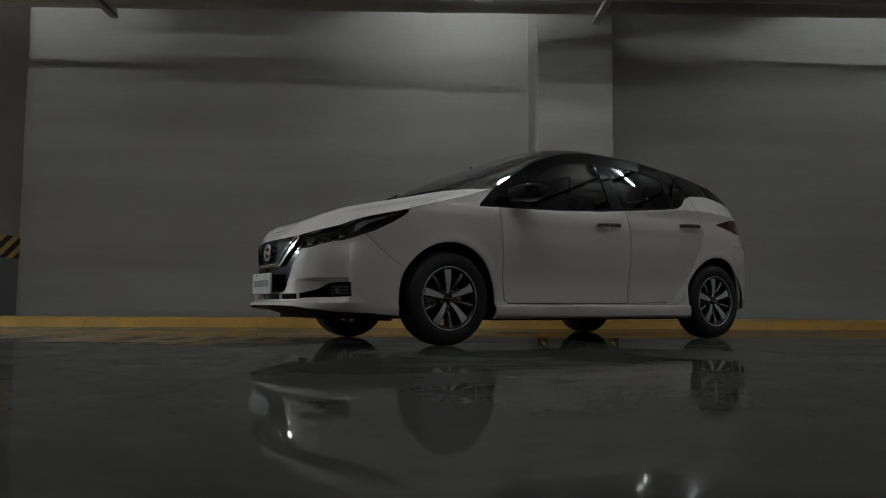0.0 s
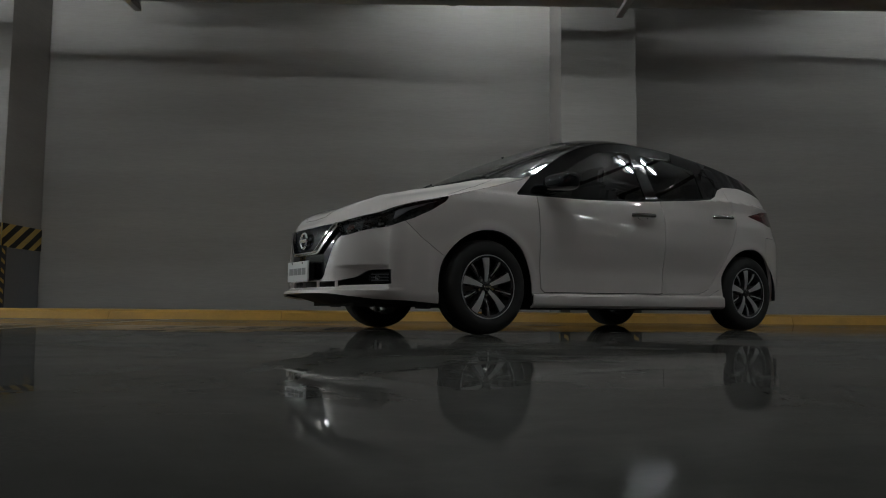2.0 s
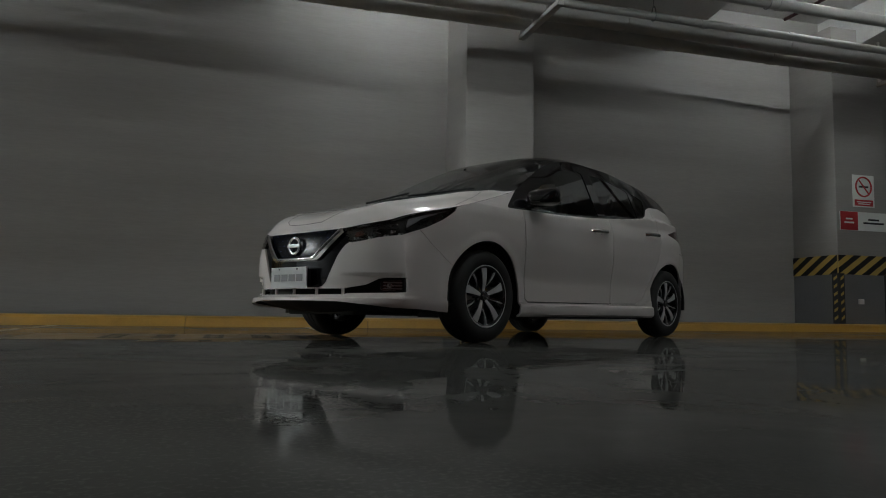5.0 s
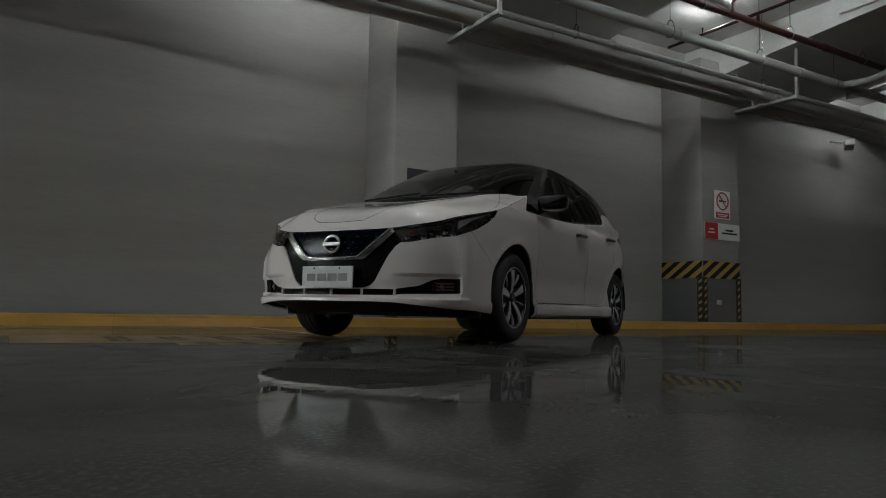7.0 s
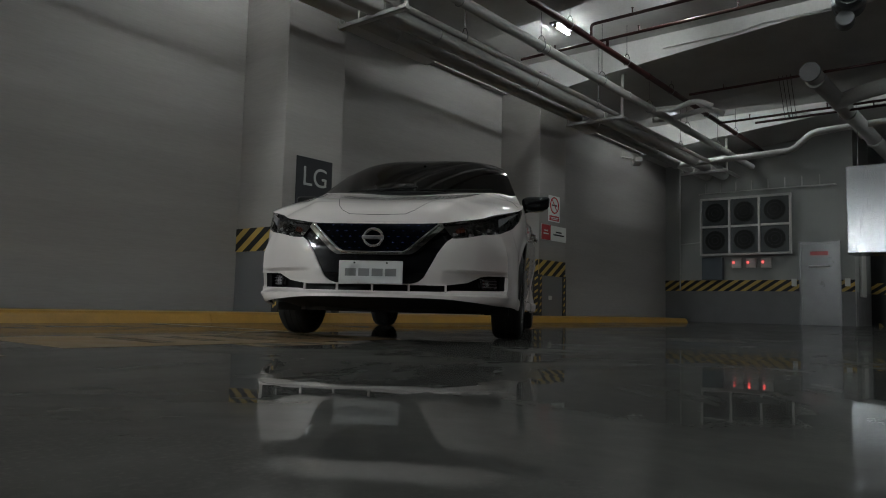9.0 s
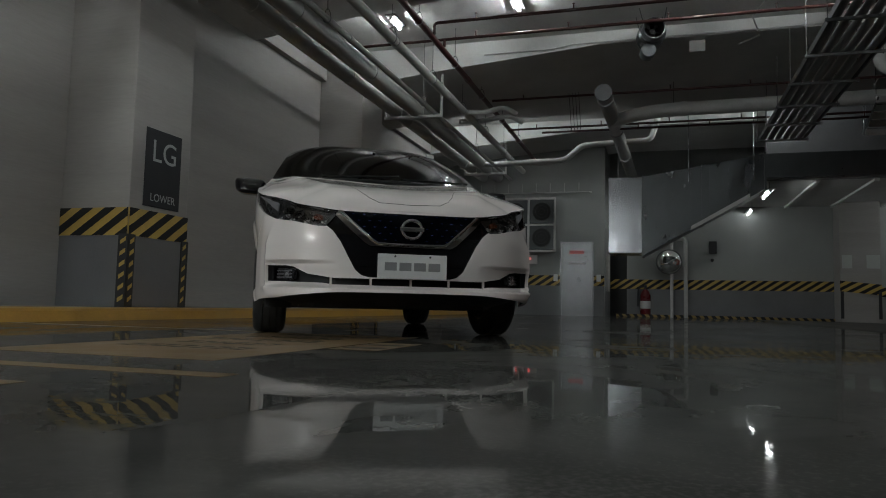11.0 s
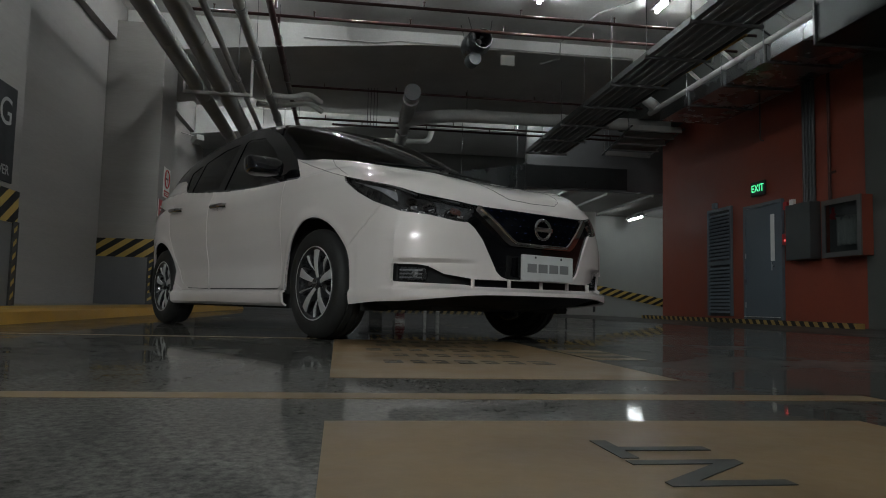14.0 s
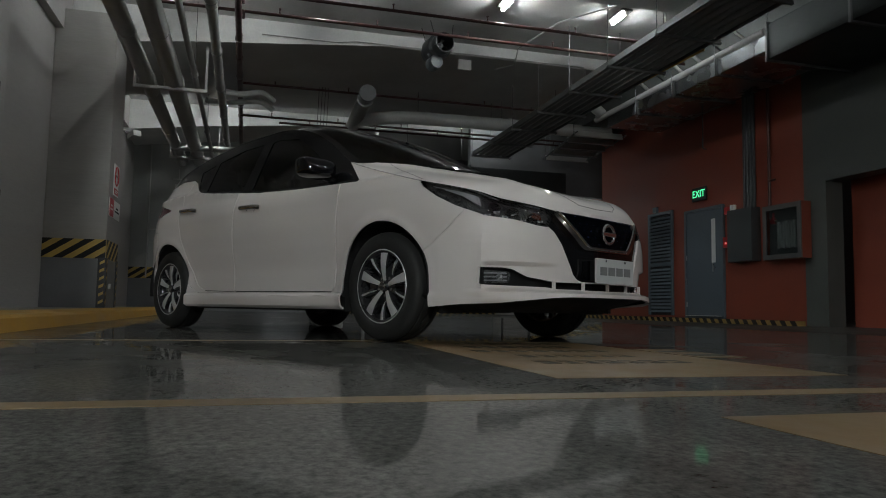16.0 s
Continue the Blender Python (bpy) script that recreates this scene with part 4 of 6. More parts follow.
part("cylinder", Shape().lathe([(0.0, 0.0), (0.085, 0.0), (0.09, 0.02), (0.09, 0.52), (0.06, 0.62), (0.03, 0.66), (0.0, 0.66)], 20, "z"), mat("extinguisher_red", (0.13, 0.010, 0.014), 0.3, var=0.1, bump=0.0), EX, smooth=True)
part("label", Shape().lathe([(0.0912, 0.2), (0.0912, 0.38)], 20, "z"), SIGNW, EX, "white label")
part("valve", Shape().rod((0, 0, 0.66), (0, 0, 0.76), 0.025, 10).box(-0.1, 0.03, -0.012, 0.012, 0.76, 0.785), DARK, EX)
part("hose", Shape().tube([(0.0, 0.02, 0.72), (-0.08, 0.12, 0.7), (-0.06, 0.13, 0.25)], 0.014, 8, 0.05), DARK, EX)
thing("wall_speaker", Shape().cbox(X1 - 0.14, X1, 2.02, 2.24, 1.98, 2.36, 0.012), DARK, "small black wall speaker", "speaker")
thing("wall_bracket", Shape().rod((X1 - 0.12, 2.15, 1.78), (X1, 2.15, 1.78), 0.05, 12), DARK, "small dark wall fitting under the speaker", "wall fitting")
thing("electric_panel", Shape().cbox(16.75, 17.35, 5.14, 5.206, 0.75, 1.95, 0.01), WHITEP, "pale narrow panel beside the service recess", "cabinet")

# ---- on the red wall ----
def louvre_door(x0, x1, z1):
    d = root("louvred_door", pose(0, RW, 0), "dark grey louvred shaft door in the red wall", "door", kind="structure")
    part("frame", Shape().box(x0, x0 + 0.06, 0.002, 0.05, 0.12, z1).box(x1 - 0.06, x1, 0.002, 0.05, 0.12, z1).box(x0 + 0.06, x1 - 0.06, 0.002, 0.05, z1 - 0.06, z1).box(x0 + 0.06, x1 - 0.06, 0.002, 0.05, 1.18, 1.26), DOORG, d)
    part("backing", Shape().box(x0 + 0.05, x1 - 0.05, 0.001, 0.006, 0.12, z1 - 0.05), DARK, d)
    z = 0.18
    while z < z1 - 0.12:
        if not 1.12 < z < 1.26:
            part("slat", Shape().prism([(0.008, z), (0.045, z + 0.0), (0.045, z + 0.006), (0.008, z + 0.05)], "x", x0 + 0.06, x1 - 0.06), DOORG, d)
        z += 0.075
    return d


louvre_door(8.60, 9.55, 2.37)
ED = root("exit_door", pose(0, RW, 0), "slate grey steel exit door with a narrow glass slot", "door", kind="structure")
part("frame", Shape().box(8.08, 8.14, 0.002, 0.06, 0.0, 2.27).box(6.90, 6.96, 0.002, 0.06, 0.0, 2.27).box(6.96, 8.08, 0.002, 0.06, 2.21, 2.27), DOORG, ED)
leaf = part("leaf", Shape().cbox(6.965, 8.075, 0.003, 0.042, 0.02, 2.205, 0.004), DOORG, ED)
part("vision_panel", Shape().box(7.14, 7.26, 0.040, 0.046, 1.16, 2.02), SIGNW, leaf, "narrow pale glass slot")
part("handle", Shape().tube([(7.16, 0.09, 0.98), (7.16, 0.09, 1.14)], 0.012, 8).rod((7.16, 0.04, 1.06), (7.16, 0.09, 1.06), 0.012, 8), STEEL, leaf)
for z in (0.3, 0.75, 1.25):
    part("hinge", Shape().rod((8.078, 0.05, z), (8.078, 0.05, z + 0.1), 0.012, 8), STEEL, leaf)
part("sill", Shape().box(6.98, 8.06, 0.0, 0.10, 0.122, 0.13), SIGNW, ED, "pale threshold strip")
EXS = thing("exit_sign", Shape().cbox(7.40, 7.86, RW + 0.03, RW + 0.06, 2.43, 2.70, 0.006), SIGNG, "glowing green exit sign over the door", "exit sign")
lettering("EXIT", 0.20, EXITG, EXS, pose(7.63, RW + 0.064, 2.565, 90, 0, 180), 0.001)
part("bracket", Shape().box(7.55, 7.70, RW, RW + 0.03, 2.5, 2.62), DARK, EXS)
thing("electric_panel", Shape().cbox(5.92, 6.58, RW, RW + 0.20, 1.12, 2.08, 0.012), PANELG, "dark grey electric panel box on the red wall", "cabinet")
DKFRAME = mat("cabinet_frame_grey", (0.12, 0.12, 0.118), 0.35, metal=0.5, var=0.12, bump=0.02)
hc = root("hose_cabinet", pose(0, RW, 0), "pale framed fire hose cabinet with a glass front", "cabinet")
part("back_panel", Shape().box(4.742, 5.578, 0.09, 0.096, 1.122, 1.998), DADO, hc, "grey inside")
part("case", Shape().box(4.72, 5.60, 0, 0.015, 1.10, 2.02).box(4.72, 4.74, 0.015, 0.2, 1.10, 2.02).box(5.58, 5.60, 0.015, 0.2, 1.10, 2.02).box(4.74, 5.58, 0.015, 0.2, 1.10, 1.12).box(4.74, 5.58, 0.015, 0.2, 2.0, 2.02), REDW, hc, "dark red case")
part("door_frame", Shape().box(4.72, 4.80, 0.2, 0.225, 1.10, 2.02).box(5.52, 5.60, 0.2, 0.225, 1.10, 2.02).box(4.80, 5.52, 0.2, 0.225, 1.10, 1.18).box(4.80, 5.52, 0.2, 0.225, 1.94, 2.02), DKFRAME, hc, "grey metal door frame")
part("pane", Shape().box(4.80, 5.52, 0.208, 0.212, 1.18, 1.94), glass("cabinet_glass", (0.70, 0.73, 0.73), 0.05), hc)
for k in range(7):
    y = 4.93 + 0.062 * k
    part("hose_fold", Shape().tube([(y, 0.15, 1.28 + 0.02 * (k % 2)), (y, 0.15, 1.74 - 0.03 * (k % 3))], 0.026, 8), PVC, hc, "pale folded hose", smooth=True)
part("hose_rack", Shape().cbox(4.88, 5.36, 0.13, 0.17, 1.73, 1.77, 0.006), DKFRAME, hc)
part("valve", Shape().lathe([(0.0, -0.03), (0.05, -0.03), (0.05, 0.03), (0.0, 0.03)], 16, "y").rod((0, 0, 0), (0, 0, 0.14), 0.022, 10), SIGNR, hc, "red hose valve", at=pose(5.42, 0.15, 1.76))
for x, z, m in ((6.80, 2.12, SIGNR), (6.62, 2.14, SIGNW), (6.68, 1.52, SIGNW)):
    thing("call_point", Shape().cbox(x - 0.055, x + 0.055, RW, RW + 0.06, z - 0.07, z + 0.07, 0.008), m, "small fire alarm box beside the exit door", "alarm", "alarm boxes")
cp = thing("call_point", Shape().cbox(6.74, 6.88, RW, RW + 0.07, 1.42, 1.62, 0.008), SIGNR, "red break-glass call point with a glowing light", "alarm", "alarm boxes")
part("indicator", Shape().rod((6.79, RW + 0.069, 1.50), (6.79, RW + 0.078, 1.50), 0.02, 10), LEDR, cp)
for k in range(4):
    x = 6.02 + 0.085 * k
    thing("conduit", Shape().tube([(x, RW + 0.04, 2.08), (x, RW + 0.04, SLAB)], 0.028, 10), PANELG, "grey steel conduit rising from the electric panel", "conduit", "conduits on the red wall", smooth=True)
thing("sprinkler_pipe", Shape().tube([(5.62, RW + 0.05, 2.02), (5.62, RW + 0.05, SLAB)], 0.026, 10).tube([(5.62, RW + 0.05, 2.5), (5.48, RW + 0.05, 2.5)], 0.02, 8), REDP, "dark red pipe down to the hose cabinet", "pipe", "sprinkler pipes", smooth=True)
thing("conduit", Shape().tube([(7.05, RW + 0.36, 4.04), (7.05, RW + 0.36, 3.35), (6.95, RW + 0.36, 3.32)], 0.012, 8, 0.03), DARK, "thin dark conduit drop with a hooked end", "conduit")
thing("door_closer", Shape().cbox(9.15, 9.30, RW + 0.02, RW + 0.08, 2.38, 2.50, 0.008), DOORG, "small grey box over the louvred door", "wall fitting")
thing("socket", Shape().cbox(3.55, 3.7, -2.25, -2.22, 0.42, 0.52, 0.006), SIGNW, "pale socket on the inner red wall", "socket")

# ---- markings on the floor ----
def floor_mark(x0, x1, y0, y1, material, label, h=0.0015):
    return thing("floor_marking", Shape().box(x0, x1, y0, y1, 0.0002, h), material, label, "floor marking", kind="structure")


fa = floor_mark(-4.14, -3.60, 5.10, 6.13, FLOORY, "worn yellow painted box with dark letters on the floor")
floor_mark(-5.6, -4.26, 5.10, 6.13, FLOORY, "worn yellow painted box on the floor")
lettering("NT", 0.225, FLOORT, fa, pose(-3.945, 5.63, 0.0025, 0, 0, 0), 0.0006, 0.95, 0.003)
floor_mark(-3.30, -3.205, 4.78, 9.0, FLOORY, "thin yellow painted bay line on the floor")
floor_mark(-0.70, -0.635, 6.15, 8.40, FLOORY, "thin worn yellow line across the bay")
fb = floor_mark(-2.86, -0.75, 5.10, 6.13, FLOORY, "large yellow painted box with lines of dark writing on the floor")
random.seed(11)
for k in range(5):
    x = -2.35 + 0.33 * k
    y = 5.28 + random.uniform(0, 0.1)
    while y < 5.98 - random.uniform(0, 0.12):
        w = random.uniform(0.045, 0.075)
        b = Shape().box(x, x + 0.045, y, y + w, 0.0017, 0.0026).box(x + 0.10, x + 0.135, y, y + w, 0.0017, 0.0026).box(x + 0.045, x + 0.10, y, y + 0.018, 0.0017, 0.0026)
        part("writing", b, FLOORT, fb)
        y += w + 0.035
fc = floor_mark(-2.05, -1.45, 4.84, 5.07, FLOORY, "small worn yellow patch beside the painted box")
part("writing", Shape().box(-1.95, -1.85, 4.86, 5.05, 0.0017, 0.0026).box(-1.7, -1.62, 4.86, 5.05, 0.0017, 0.0026), FLOORT, fc)

# ---- the car: X forward from the front axle, Y to its left, Z up ----
def paint(name, col, rough, coat, metal=0.0):
    m = mat(name, col, rough, metal=metal, var=0.02, scale=2, fine=400, bump=0.0, coat=coat, rough_var=0.02, spec=0.0 if coat else 0.5)
    return m


PEARL = paint("pearl_white_paint", (0.742, 0.688, 0.668), 0.36, 1.0, metal=0.05)
GLOSSB = paint("gloss_black_paint", (0.005, 0.005, 0.006), 0.05, 0.0)
PILLAR = mat("black_pillar_finish", (0.005, 0.005, 0.0055), 0.06, var=0.08, scale=10, bump=0.0, rough_var=0.01, spec=0.45)
SATINB = mat("black_trim_plastic", (0.010, 0.010, 0.011), 0.45, var=0.15, scale=12, fine=120, bump=0.03, spec=0.15)
CHROME = mat("chrome", (0.66, 0.65, 0.64), 0.06, metal=1.0, var=0.03, scale=20, bump=0.0, rough_var=0.02)
VCHROME = mat("grille_bar_chrome", (0.60, 0.57, 0.54), 0.08, metal=1.0, var=0.03, scale=20, bump=0.0, rough_var=0.02)
DKCHROME = mat("dark_chrome", (0.20, 0.19, 0.18), 0.14, metal=1.0, var=0.05, scale=20, bump=0.0, rough_var=0.03)
GRILLE = mat("blue_black_grille", (0.0015, 0.002, 0.0035), 0.2, var=0.05, scale=30, bump=0.0, rough_var=0.0, spec=0.04)
GRILLEF = mat("grille_facet_blue", (0.05, 0.075, 0.24), 0.22, metal=0.7, var=0.2, scale=30, bump=0.0)
ALLOY = mat("machined_alloy", (0.60, 0.60, 0.60), 0.40, metal=0.45, var=0.06, scale=15, fine=200, bump=0.02)
RIMDARK = mat("dark_rim_paint", (0.02, 0.02, 0.022), 0.3, var=0.1, scale=10, bump=0.0, coat=0.4)
RUBBER = mat("tyre_rubber", (0.016, 0.016, 0.0155), 0.7, var=0.25, scale=9, fine=90, bump=0.06)
BRAKE = mat("brake_steel", (0.22, 0.21, 0.20), 0.4, metal=1.0, var=0.2, scale=20, bump=0.02)
UNDER = mat("underbody_plastic", (0.010, 0.010, 0.010), 0.7, var=0.3, scale=5, bump=0.05)
CABIN = mat("cabin_fabric", (0.035, 0.033, 0.032), 0.8, var=0.2, scale=8, fine=120, bump=0.08)
TAILRED = mat("tail_lamp_red", (0.09, 0.006, 0.008), 0.15, var=0.2, scale=20, bump=0.0, coat=1.0)
PLATE = mat("plate_white", (0.62, 0.62, 0.62), 0.35, var=0.04, scale=10, bump=0.0)
PLATETXT = mat("plate_grey", (0.22, 0.22, 0.225), 0.4, var=0.05, scale=10, bump=0.0)
SILVER = mat("lamp_silver", (0.66, 0.66, 0.67), 0.26, metal=0.6, var=0.1, scale=40, fine=90, bump=0.05)
AMBER = mat("amber_reflector", (0.10, 0.022, 0.008), 0.25, var=0.2, scale=40, bump=0.05, coat=0.6)
LAMPV = mat("lamp_reflector_satin", (0.36, 0.36, 0.39), 0.4, metal=0.2, var=0.15, scale=30, bump=0.03)
EMBLEM = mat("emblem_chrome", (0.78, 0.77, 0.76), 0.20, metal=1.0, var=0.04, scale=40, bump=0.0, rough_var=0.03)
LAMPG = mat("lamp_grey", (0.034, 0.034, 0.037), 0.3, var=0.2, scale=30, bump=0.02)
GLASSD = glass("dark_side_glass", (0.15, 0.158, 0.155))
GLASSW = glass("windscreen_glass", (0.06, 0.064, 0.064), 0.06)
GLASSL = glass("lamp_lens", (0.80, 0.80, 0.80))


def curve(*pts):
    """A smooth curve through (x, value) points: monotone cubic."""
    pts = sorted(pts)
    xs, ys = np.array([p[0] for p in pts], float), np.array([p[1] for p in pts], float)
    h, d = np.diff(xs), np.diff(ys) / np.diff(xs)
    m = np.concatenate(([d[0]], np.where(d[:-1] * d[1:] > 0, 2 * d[:-1] * d[1:] / np.where(d[:-1] + d[1:] == 0, 1, d[:-1] + d[1:]), 0), [d[-1]]))

    def f(x):
        x = np.clip(np.asarray(x, float), xs[0], xs[-1])
        k = np.clip(np.searchsorted(xs, x) - 1, 0, len(h) - 1)
        t = (x - xs[k]) / h[k]
        return (2 * t ** 3 - 3 * t ** 2 + 1) * ys[k] + (t ** 3 - 2 * t ** 2 + t) * h[k] * m[k] + (-2 * t ** 3 + 3 * t ** 2) * ys[k + 1] + (t ** 3 - t ** 2) * h[k] * m[k + 1]
    return f


# outline seen from above, its height limits and how far each height is drawn in
PLAN = [(0.992, 0.0), (0.984, 0.16), (0.962, 0.34), (0.915, 0.525), (0.833, 0.68), (0.707, 0.792), (0.50, 0.855), (0.25, 0.883), (-0.05, 0.895), (-0.6, 0.883), (-1.35, 0.882),
        (-2.1, 0.89), (-2.65, 0.898), (-2.95, 0.875), (-3.2, 0.80), (-3.38, 0.66), (-3.48, 0.42), (-3.51, 0.2), (-3.52, 0.0)]
rail_z = curve((1.0, 0.715), (0.955, 0.722), (0.90, 0.745), (0.80, 0.775), (0.65, 0.815), (0.45, 0.86), (0.33, 0.888), (0.1, 0.95), (-0.1, 1.005), (-0.25, 1.05), (-0.40, 1.10),
               (-0.6, 1.215), (-0.9, 1.372), (-1.2, 1.466), (-1.5, 1.503), (-1.9, 1.495), (-2.3, 1.445), (-2.7, 1.37), (-3.0, 1.29), (-3.25, 1.165), (-3.53, 1.09))
foot_z = curve((1.0, 0.266), (0.96, 0.264), (0.88, 0.246), (0.75, 0.226), (0.6, 0.22), (0.35, 0.20), (-0.3, 0.178), (-2.3, 0.178), (-2.9, 0.22), (-3.53, 0.25))
belt_z = curve((0.4, 0.95), (-0.235, 0.95), (-0.4, 0.957), (-0.9, 0.972), (-1.4, 1.0), (-2.07, 1.062), (-2.4, 1.09), (-3.5, 1.05))
side_in = curve((0.17, 0.055), (0.20, 0.016), (0.262, 0.012), (0.285, 0.034), (0.42, 0.034), (0.60, 0.012), (0.74, 0.0), (0.86, 0.002), (0.94, 0.018), (1.0, 0.040))
nose_in = curve((0.20, 0.05), (0.235, 0.0), (0.25, -0.008), (0.282, -0.006), (0.302, 0.034), (0.34, 0.040), (0.42, 0.032), (0.55, 0.034), (0.65, 0.046), (0.72, 0.062), (0.80, 0.10), (0.9, 0.16))
flank_in = curve((0.17, 0.05), (0.215, 0.012), (0.26, 0.004), (0.45, 0.004), (0.60, 0.008), (0.74, 0.0), (0.86, 0.002), (0.94, 0.018), (1.0, 0.04))
tail_in = curve((0.2, 0.12), (0.3, 0.03), (0.5, 0.0), (0.75, 0.0), (0.85, 0.03), (1.0, 0.06), (1.15, 0.12), (1.3, 0.2))


def shell(step=0.0125, rows=72, inward=0.0):
    """The whole side skin, from sill to roof rail, wrapped once round the car. Columns: X, Y, Z, s (way along the outline), normal."""
    p = np.array(PLAN)
    t = np.arange(len(p))
    fine = np.linspace(0, len(p) - 1, 4000)
    q = np.stack([np.array([catmull(p[:, k], u) for u in fine]) for k in (0, 1)], 1)
    q[q[:, 1] < 0, 1] = 0
    s = np.concatenate(([0], np.cumsum(np.hypot(*np.diff(q, axis=0).T))))
    n = int(s[-1] / step)
    ss = np.linspace(0, s[-1], n + 1)
    X, Y = np.interp(ss, s, q[:, 0]), np.interp(ss, s, q[:, 1])
    tx, ty = np.gradient(X), np.gradient(Y)
    tx[0], ty[0], tx[-1], ty[-1] = 0, 1, 0, -1
    ln = np.hypot(tx, ty)
    nx, ny = ty / ln, -tx / ln
    v = np.linspace(0, 1, rows + 1)[None, :]
    zt, zb = rail_z(X)[:, None], foot_z(X)[:, None]
    Z = zb + (zt - zb) * v
    wn = np.clip((X - 0.58) / 0.20, 0, 1)[:, None] ** 1.0
    wn = wn * wn * (3 - 2 * wn)
    wr = np.clip((-2.95 - X) / 0.35, 0, 1)[:, None]
    over = np.maximum(0, Z - belt_z(X)[:, None])
    lean = np.interp(-X, [0.4, 1.2, 2.0, 2.8], [0.36, 0.37, 0.44, 0.58])[:, None]
    green = over * lean + 0.03 * np.maximum(0, over - 0.30) + 0.02 * (1 - np.exp(-over / 0.006))
    wf = np.clip((X - 0.33) / 0.12, 0, 1)[:, None]
    zlow = np.minimum(Z, belt_z(X)[:, None])
    d_side = side_in(zlow) * (1 - wf) + flank_in(zlow) * wf + green
    d = d_side * (1 - wn) * (1 - wr) + nose_in(Z) * wn + tail_in(Z) * wr
    for ax in (0.0, -2.70):                                      # a slight lip round each wheel
        r = np.hypot(X[:, None] - ax, Z - 0.316)
        d -= 0.010 * np.exp(-((r - 0.385) / 0.035) ** 2) * (Z < 0.75)
    kick = np.exp(-((X + 2.32) / 0.10) ** 2)[:, None] * np.clip((0.44 - Z) / 0.14, 0, 1)
    d -= 0.028 * kick                                            # the sill flares before the rear wheel
    corner = np.exp(-((X - 0.66) / 0.16) ** 2)[:, None]
    d += corner * 0.035 * np.clip((Z - 0.58) / 0.22, 0, 1) ** 1.5
    crease = np.exp(-np.abs(X - 0.700) / 0.05)[:, None] * np.clip((Z - 0.25) / 0.06, 0, 1) * np.clip((0.68 - Z) / 0.14, 0, 1)
    d -= 0.034 * crease                                          # upright edge at each bumper corner
    pocket = np.clip((Y - 0.42) / 0.2, 0, 1)[:, None] * np.clip((X - 0.700) / 0.012, 0, 1)[:, None] * np.clip((0.440 - Z) / 0.016, 0, 1) * np.clip((Z - 0.295) / 0.02, 0, 1)
    d += 0.030 * pocket                                          # ledge over each fog lamp
    d += inward
    PX, PY = X[:, None] - nx[:, None] * d, Y[:, None] - ny[:, None] * d
    PY[0], PY[-1] = 0, 0
    P = np.stack([PX, PY, Z], 2)
    both = np.concatenate([P[:0:-1] * (1, -1, 1), P], 0)
    sall = np.concatenate([-ss[:0:-1], ss])
    du, dv = np.gradient(both, axis=0), np.gradient(both, axis=1)
    nn = np.cross(du, dv)
    nn /= np.maximum(1e-9, np.linalg.norm(nn, axis=2, keepdims=True))
    if nn[len(ss) - 1, 20, 0] < 0:
        nn = -nn
    V = np.concatenate([both, np.repeat(sall[:, None, None], rows + 1, 1), nn], 2).reshape(-1, 7)
    m = rows + 1
    F = [(i * m + k, (i + 1) * m + k, (i + 1) * m + k + 1, i * m + k + 1) for i in range(len(sall) - 1) for k in range(rows)]
    return V, F, (ss, X, Y)


def catmull(c, u):
    i = min(int(u), len(c) - 2)
    t = u - i
    a, b, e, f = c[max(i - 1, 0)], c[i], c[i + 1], c[min(i + 2, len(c) - 1)]
    return 0.5 * (2 * b + (e - a) * t + (2 * a - 5 * b + 4 * e - f) * t * t + (3 * b - a - 3 * e + f) * t ** 3)


def inside_poly(u, w, poly):
    """Signed distance to an outline: negative inside."""
    best, odd = np.full(len(u), 1e9), np.zeros(len(u), bool)
    for (x0, y0), (x1, y1) in zip(poly, poly[1:] + poly[:1]):
        ex, ey = x1 - x0, y1 - y0
        k = np.clip(((u - x0) * ex + (w - y0) * ey) / max(1e-12, ex * ex + ey * ey), 0, 1)
        best = np.minimum(best, np.hypot(u - x0 - k * ex, w - y0 - k * ey))
        cross = (y0 > w) != (y1 > w)
        with np.errstate(divide="ignore", invalid="ignore"):
            odd ^= cross & (u < (x1 - x0) * (w - y0) / (y1 - y0) + x0)
    return np.where(odd, -best, best)


def split(V, F, phi):
    """Cuts a skin along phi = 0: the faces inside (phi < 0) and outside."""
    V, phi = list(map(np.asarray, V)), list(phi)
    cache, ins, out = {}, [], []

    def mid(a, b):
        key = (min(a, b), max(a, b))
        if key not in cache:
            t = phi[a] / (phi[a] - phi[b])
            V.append(V[a] + t * (V[b] - V[a]))
            phi.append(0.0)
            cache[key] = len(V) - 1
        return cache[key]
    for f in F:
        neg = [phi[i] <= 0 for i in f]
        if all(neg):
            ins.append(f)
        elif not any(neg):
            out.append(f)
        else:
            a, b = [], []
            for i, j in zip(f, f[1:] + f[:1]):
                (a if phi[i] <= 0 else b).append(i)
                if (phi[i] <= 0) != (phi[j] <= 0):
                    k = mid(i, j)
                    a.append(k)
                    b.append(k)
            if len(a) > 2:
                ins.append(tuple(a))
            if len(b) > 2:
                out.append(tuple(b))
    return np.array(V), ins, out


def compact(V, F):
    used = sorted({i for f in F for i in f})
    at = {u: k for k, u in enumerate(used)}
    return V[used], [tuple(at[i] for i in f) for f in F]


